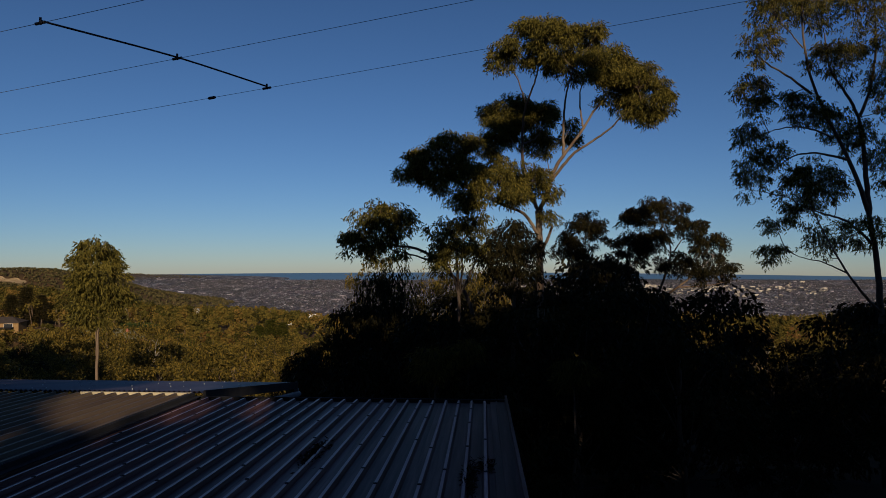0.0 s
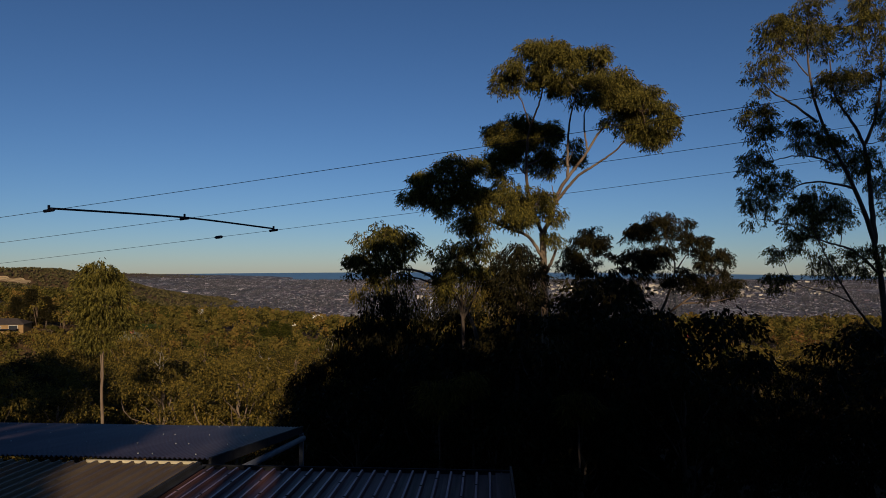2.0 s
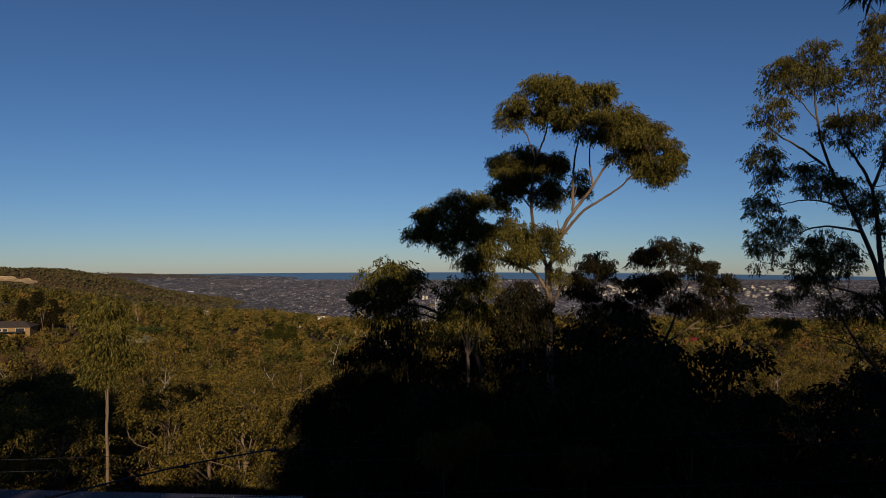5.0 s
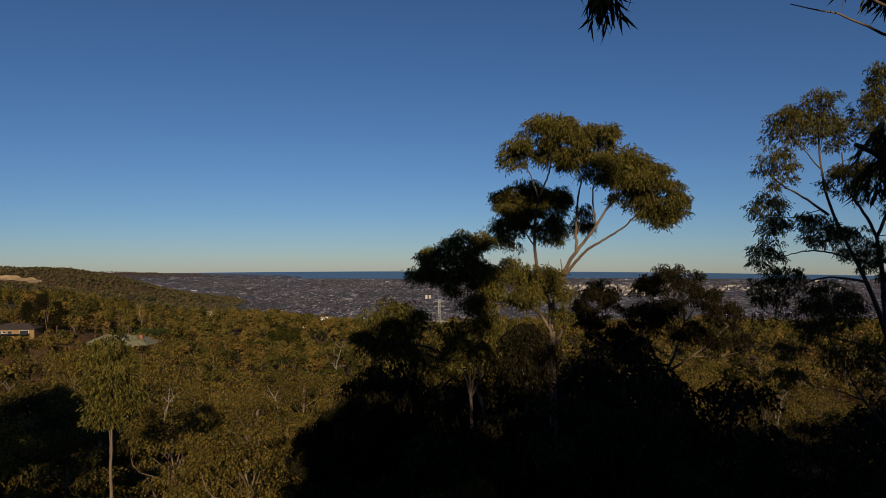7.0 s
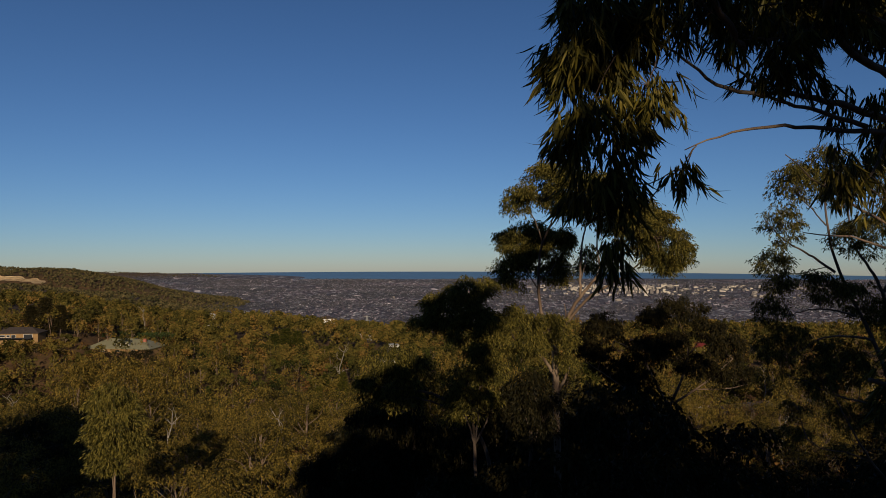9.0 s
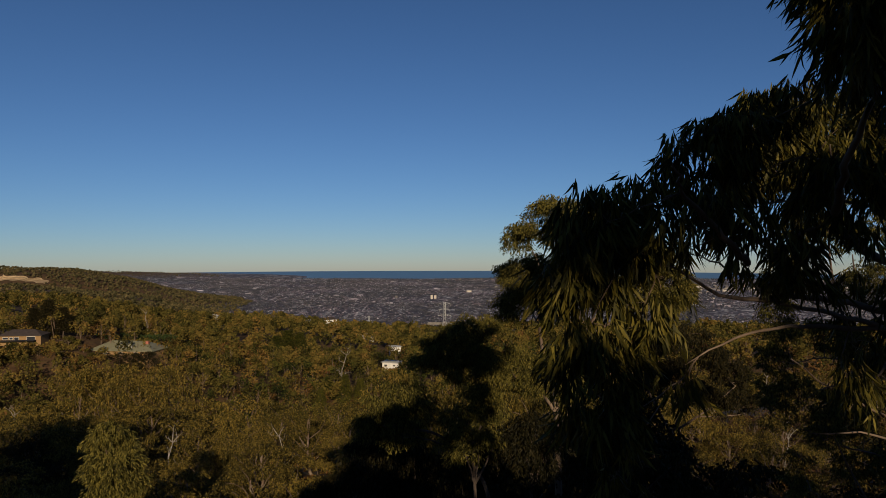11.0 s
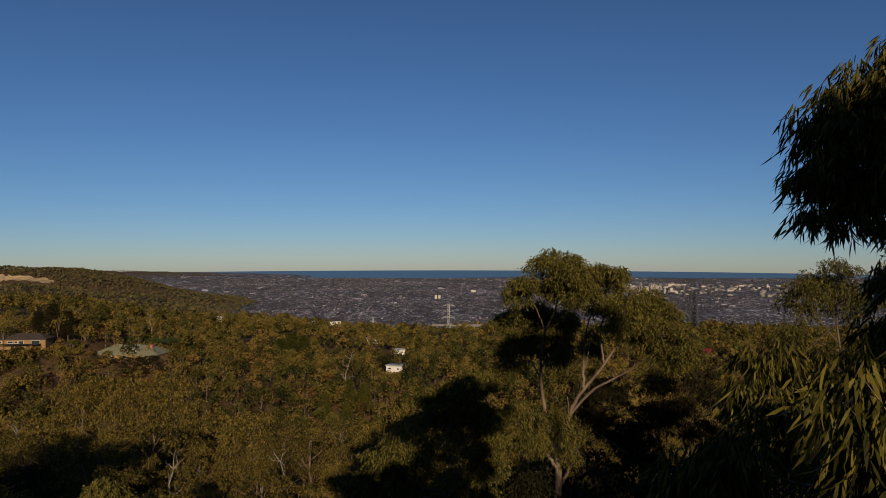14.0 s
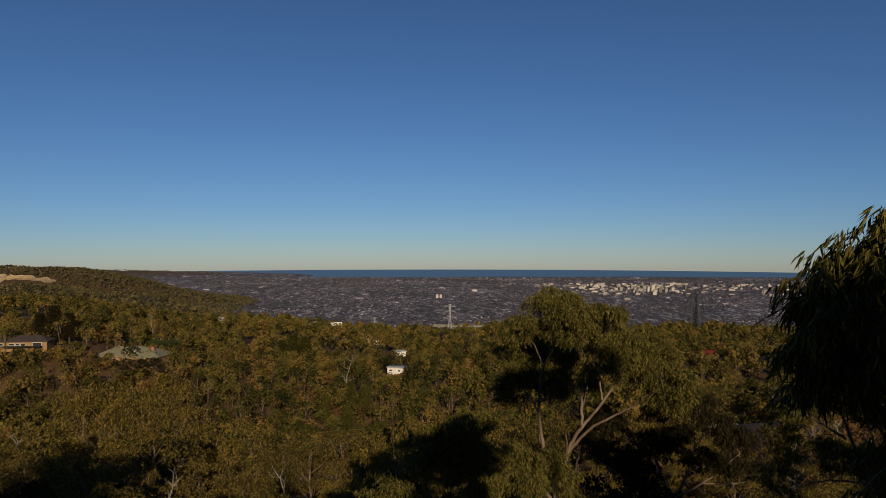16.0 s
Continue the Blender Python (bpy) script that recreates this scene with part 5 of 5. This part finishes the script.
white_house = valley_house("house", "small white house with a flat grey roof", -38.5, 404, -57.9, -18, 9.5, 7, 3.9, 0.7, WHITE, GREY_ROOF, [(-2.6, 2.3, 2.0, 1.0), (2.6, 2.3, 1.6, 1.0)])
part("solar_panel", Geo().box(-3.5, 3.5, -2.8, -0.6, 4.85, 5.0).mesh("solar_panel", GLASS), white_house, "dark solar panel on the roof")
valley_house("house", "white house half hidden by trees on the ridge", -40.4, 440, -53.3, 14, 6.5, 6, 2.8, 0.6, WHITE, GREY_ROOF, [(1.4, 1.5, 1.1, 0.9)])
valley_house("shed", "pale grey steel-roofed shed among trees", 71, 200, -36.5, 28, 8, 6, 2.6, 1.7, RENDERED, GREY_ROOF, [(0, 1.4, 1.6, 1.0)])
valley_house("house", "house with a red steel roof on the wooded ridge", 141.5, 420, -50.4, 10, 13, 8, 2.0, 2.6, OCHRE, RED_ROOF, [(-3, 1.0, 2, 1.0), (3, 1.0, 2, 1.0)])
valley_house("house", "house with a pale roof seen over the wooded ridge", -76, 560, -64, 5, 16, 9, 4, 2.4, WHITE, GREY_ROOF, [(-3, 1.8, 2, 1.2)])
valley_house("house", "dark-roofed house behind the green roof", -189, 400, -39, 4, 20, 9, 3.4, 2.4, OCHRE, TILE_DARK, [(4, 1.8, 2, 1.2)])


for i, (x, y, z) in enumerate(((-131, 620, -58), (-118, 640, -58), (-210, 600, -52), (60, 600, -66), (95, 560, -64))):
    valley_house("house", "small pale house between trees on the ridge", x, y, z, 25 * i, 11, 8, 3.2, 2.0, WHITE, (GREY_ROOF, TILE_DARK)[i % 2], [(0, 1.8, 2, 1.2)])
for i, (x, y, top) in enumerate(((-178, 339, -39.4), (-174, 340, -39.5), (-170, 339, -39.6), (-165, 340, -39.2), (-160, 339, -39.4), (-156, 340, -39.5), (-151, 341, -39.2), (-183, 341, -39.5),
                                 (-214, 327, -34.4), (-208, 328, -34.0), (-203, 327, -34.6), (-220, 327, -34.2), (-197, 328, -34.8), (-45, 429, -53.2), (-41, 428, -53.6), (-37, 429, -53.0), (-49, 430, -52.6), (-44, 395, -57.0), (-40, 394, -57.7), (-36, 395, -57.4), (-32, 396, -56.8))):
    g = float(height(x, y))
    plant("shrubby_tree", SHRUBS[i % 4], x, y, (top - g) / 5.9, 61 * i, "dark garden shrub in front of a house", "garden shrubs in the valley")
for i, (x, y, top) in enumerate(((-207, 352, -14), (-214, 351, -18), (-200, 353, -18), (-102, 420, -37), (-96, 424, -39), (-108, 416, -40))):
    g = float(height(x, y))
    plant("pine_tree", DARK_PINES[i % 2] if i < 3 else PINES[i % 2], x, y, (top - g) / 16.0, 77 * i, "broad dark conifer standing above the woods", "large conifers", wide=1.45)
for i, (x, y, top) in enumerate(((-172, 385, -24), (-178, 388, -28), (-54, 330, -36), (-25.4, 62, -4.0), (-138, 257, -56), (-16.5, 66, -4.2), (-120, 240, -56), (-20, 200, -33), (-75, 150, -25))):
    g = float(height(x, y))
    plant("dead_tree", (DEAD[i % 3],), x, y, (top - g) / 7.0, 83 * i, "bleached bare dead tree among green gums", "dead trees in the valley")


# a clipped hedge behind the green roof
hedge_clumps = [(-189 + 2.6 * i, 367 + 0.4 * math.sin(i * 1.9), -35.0 - 0.05 * i + 0.3 * math.sin(i * 2.7), 2.0, 1.6, 2.3) for i in range(16)]
hedge = thing("hedge", "tall clipped green hedge beside a green-roofed house", "hedge", (-170, 367, -40))
part("foliage", crown_mesh("foliage", [(x + 170, y - 367, z + 40, a, b, c) for x, y, z, a, b, c in hedge_clumps], 9000, (0.42, 0.26), HEDGE, 91, 0.7, 0.4), hedge)
g = Geo()
for i in range(12):
    g.tube([(-18 + 3.2 * i, 0, -4), (-18 + 3.2 * i, 0, 2.5)], [0.12, 0.05], 5)
tagged(part("stem", g.mesh("stem", BARK_DARK), hedge), kind="stuff")

# an elevated road at the foot of the ridge
bridge = thing("road_bridge", "pale concrete road bridge among the trees", "bridge", (-8, 703, -66.5), -4)
part("deck", Geo().box(-24, 26, -4.5, 4.5, 0.3, 1.0).mesh("deck", CONCRETE), bridge)
for s in (-1, 1):
    part("parapet", Geo().box(-24, 26, s * 4.3 - 0.15, s * 4.3 + 0.15, 1.0, 1.6).mesh("parapet", CONCRETE), bridge)
for x in (-18, -6, 6, 18):
    part("pier", Geo().box(x - 0.7, x + 0.7, -3, 3, -14, 0.3).mesh("pier", CONCRETE), bridge)


# ---- transmission towers ----
def pylon(label, x, y, top, tall, turn):
    z = top - tall
    t = thing("transmission_tower", label, "pylon", (x, y, z), turn, group="transmission towers")
    w0, w1 = tall * 0.11, tall * 0.022

    def half(s):
        return w0 + (w1 - w0) * min(1.0, s / 0.62) if s < 0.62 else w1
    for sx, sy in ((-1, -1), (1, -1), (1, 1), (-1, 1)):
        g = Geo()
        for a, b in ((0, 0.62), (0.62, 1.0)):
            g.beam((sx * half(a), sy * half(a), tall * a), (sx * half(b), sy * half(b), tall * b), 0.22)
        part("leg", g.mesh("leg", PYLON), t)
    g = Geo()
    steps = [0, 0.16, 0.3, 0.42, 0.52, 0.62, 0.7, 0.78, 0.86, 0.93, 1.0]
    for a, b in zip(steps[:-1], steps[1:]):
        for (ax, ay), (bx, by) in (((-1, -1), (1, -1)), ((1, -1), (1, 1)), ((1, 1), (-1, 1)), ((-1, 1), (-1, -1))):
            g.beam((ax * half(a), ay * half(a), tall * a), (bx * half(b), by * half(b), tall * b), 0.12)
            g.beam((bx * half(a), by * half(a), tall * a), (ax * half(b), ay * half(b), tall * b), 0.12)
    part("bracing", g.mesh("bracing", PYLON), t)
    for h, reach in ((0.64, 0.17), (0.80, 0.13), (0.94, 0.15)):
        g = Geo()
        for sx in (-1, 1):
            g.beam((sx * w1, 0, tall * h), (sx * tall * reach, 0, tall * (h + 0.01)), 0.2)
            g.beam((sx * w1, 0, tall * (h + 0.05)), (sx * tall * reach, 0, tall * (h + 0.012)), 0.16)
            g.beam((sx * tall * reach, 0, tall * h), (sx * tall * reach, 0, tall * (h - 0.05)), 0.14)
        part("cross_arm", g.mesh("cross_arm", PYLON), t)
    return t


pylon("tall steel lattice transmission tower on the ridge", -15, 690, -43, 38, 10)
pylon("distant steel lattice transmission tower in the haze", -122, 950, -83, 34, 25)

# ---- quarry, town and city on the plain ----
def build_quarry():
    n, m = 60, 10
    s = np.linspace(0, 1, n)
    x0 = -1310 + 215 * s
    y0 = 1806 + 10 * np.sin(s * 9) + 4 * np.sin(s * 47) + np.where(s < 0.45, 0, 32)
    deep = np.where(s < 0.45, 62, 26) + 6 * np.sin(s * 23)
    tall = np.where(s < 0.45, 24, np.where(s < 0.8, 15 - 14 * (s - 0.45), 12 * np.clip(1.02 - s, 0, 1) / 0.22)) + 1.5 * np.sin(s * 31)
    rows_ = []
    for k in range(m):
        f = k / (m - 1)
        y = y0 + deep * f
        z = height(x0, y0) - 1 + tall * (np.floor(f * 3) / 3 * 0.7 + f * 0.3)
        rows_.append(np.stack([x0, y, np.maximum(z, height(x0, y) + 0.8)], 1))
    v = np.concatenate(rows_)
    i, j = np.meshgrid(np.arange(m - 1), np.arange(n - 1), indexing="ij")
    q = np.stack([i * n + j, i * n + j + 1, (i + 1) * n + j + 1, (i + 1) * n + j], -1).reshape(-1, 4)
    tagged(new("quarry_face", mesh("quarry_face", v, q, SAND)), "bare ochre stepped quarry face on a wooded hill", "quarry", kind="structure")


build_quarry()


def boxes(x, y, z, w, d, h, turn):
    """Many boxes at once: places, widths, depths, heights and turns."""
    n = len(x)
    c, s = np.cos(turn), np.sin(turn)
    v = []
    for sz in (0, 1):
        for sx, sy in ((-1, -1), (1, -1), (1, 1), (-1, 1)):
            lx, ly = sx * w / 2, sy * d / 2
            v.append(np.stack([x + c * lx - s * ly, y + s * lx + c * ly, z + sz * h], 1))
    v = np.stack(v, 1).reshape(-1, 3)
    k = np.arange(n)[:, None] * 8
    q = np.concatenate([k + [f] for f in ((4, 5, 6, 7), (0, 1, 5, 4), (1, 2, 6, 5), (2, 3, 7, 6), (3, 0, 4, 7))])
    return v, q


def on_plain(r, n, near=1150, far=3860):
    y = np.sqrt(r.uniform(near ** 2, far ** 2, n))
    x = r.uniform(-0.72, 0.72, n) * y
    keep = (height(x, y) < -160) & (y < 3880 + np.clip(-x - 900, 0, None) * 0.35)
    return x[keep], y[keep]


def build_town():
    r = np.random.default_rng(71)
    x, y = on_plain(r, 40000)
    # houses gather along streets
    block = np.sin(x * 0.009 + 1.7 * np.sin(y * 0.0051)) + np.sin(y * 0.012 + 1.9 * np.sin(x * 0.0043)) + r.normal(0, 0.7, len(x))
    x, y = x[block > -0.6], y[block > -0.6]
    z = height(x, y)
    n = len(x)
    turn = 0.12 + np.where(r.uniform(size=n) < 0.5, 0, np.pi / 2)
    v, q = boxes(x, y, z, r.uniform(2.4, 6, n), r.uniform(2.4, 5, n), r.uniform(0.9, 2.0, n), turn)
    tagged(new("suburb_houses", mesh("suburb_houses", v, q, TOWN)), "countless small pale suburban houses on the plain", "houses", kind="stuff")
    x, y = on_plain(r, 240, 2100, 3860)
    n = len(x)
    v, q = boxes(x, y, height(x, y), r.uniform(8, 24, n), r.uniform(6, 12, n), r.uniform(2, 5, n), np.full(n, 0.1))
    tagged(new("warehouses", mesh("warehouses", v, q, TOWN)), "long low white warehouses scattered over the plain", "warehouses", kind="stuff")
    x, y = on_plain(r, 66000)
    ay = r.uniform(1500, 3300, 900)
    x, y = np.concatenate([x, 0.32 * ay + r.choice([-9, 9], 900) + r.normal(0, 2, 900)]), np.concatenate([y, ay])
    patch = np.sin(x * 0.011 + 2 * np.sin(y * 0.004)) + np.sin(y * 0.013 + 1.5 * np.sin(x * 0.006)) + r.normal(0, 0.8, len(x))
    patch[-900:] = 1
    x, y = x[patch > -0.4], y[patch > -0.4]
    n = len(x)
    w, h = r.uniform(3, 7, n), r.uniform(2.4, 6.0, n)
    z = height(x, y)
    a = r.uniform(0, 6.28, n)
    v = [np.stack([x, y, z + h], 1)] + [np.stack([x + np.cos(a + k * 1.257) * w / 2 * r.uniform(0.7, 1.2, n), y + np.sin(a + k * 1.257) * w / 2, z + h * r.uniform(0.2, 0.6, n)], 1) for k in range(5)]
    v = np.stack(v, 1).reshape(-1, 3)
    k = np.arange(n)[:, None] * 6
    f = np.concatenate([k + [[0, 1 + i, 1 + (i + 1) % 5]] for i in range(5)])
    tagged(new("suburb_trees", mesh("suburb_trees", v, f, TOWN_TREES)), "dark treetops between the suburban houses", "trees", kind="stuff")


build_town()


def build_city():
    r = np.random.default_rng(77)
    data = [mesh("facade", *boxes(np.zeros(1), np.zeros(1), np.zeros(1), np.ones(1), np.ones(1), np.ones(1), np.zeros(1)), TOWER)]
    cap = mesh("roof_block", *boxes(np.zeros(1), np.zeros(1), np.zeros(1), np.ones(1), np.ones(1), np.ones(1), np.zeros(1)), TOWER)
    for i in range(320):
        core = i < 80
        y = r.normal(2900, 110) if core else r.normal(2950, 200)
        x = (r.normal(0.258, 0.028) if core else r.normal(0.23, 0.07) if i < 230 else r.uniform(0.34, 0.54)) * y
        w, d = (r.uniform(5, 14), r.uniform(5, 12)) if core else (r.uniform(7, 26), r.uniform(6, 14))
        h = r.uniform(5, 20) if core else r.uniform(3, 8)
        t = thing("city_building", "pale sunlit city building on the plain", "building", (x, y, float(height(x, y))), 8, group="city buildings")
        part("facade", data[0], t).scale = (w, d, h)
        c = part("roof_block", cap, t)
        c.location, c.scale = (0, 0, h), (w * 0.5, d * 0.5, h * 0.08 + 0.6)
    for i, (fx, y, h) in enumerate(((-0.09, 2450, 15), (-0.04, 2420, 22), (-0.035, 2430, 20), (0.02, 3700, 14), (0.03, 3720, 18), (0.0, 3690, 16), (0.045, 3700, 12), (0.13, 2500, 18), (-0.02, 3710, 13))):
        t = thing("city_building", "lone tall block above the suburbs", "building", (fx * y, y, -172.9), 5, group="city buildings")
        part("facade", data[0], t).scale = (8, 6, h * 0.6)


build_city()
road_v, road_q = boxes(np.array([0.32 * 2300]), np.array([2300.0]), np.array([-172.95]), np.array([14.0]), np.array([2200.0]), np.array([0.12]), np.array([-math.atan(0.32)]))
tagged(new("road", mesh("road", road_v, road_q, DARK_TRIM)), "straight dark avenue running towards the city", "road", kind="structure")
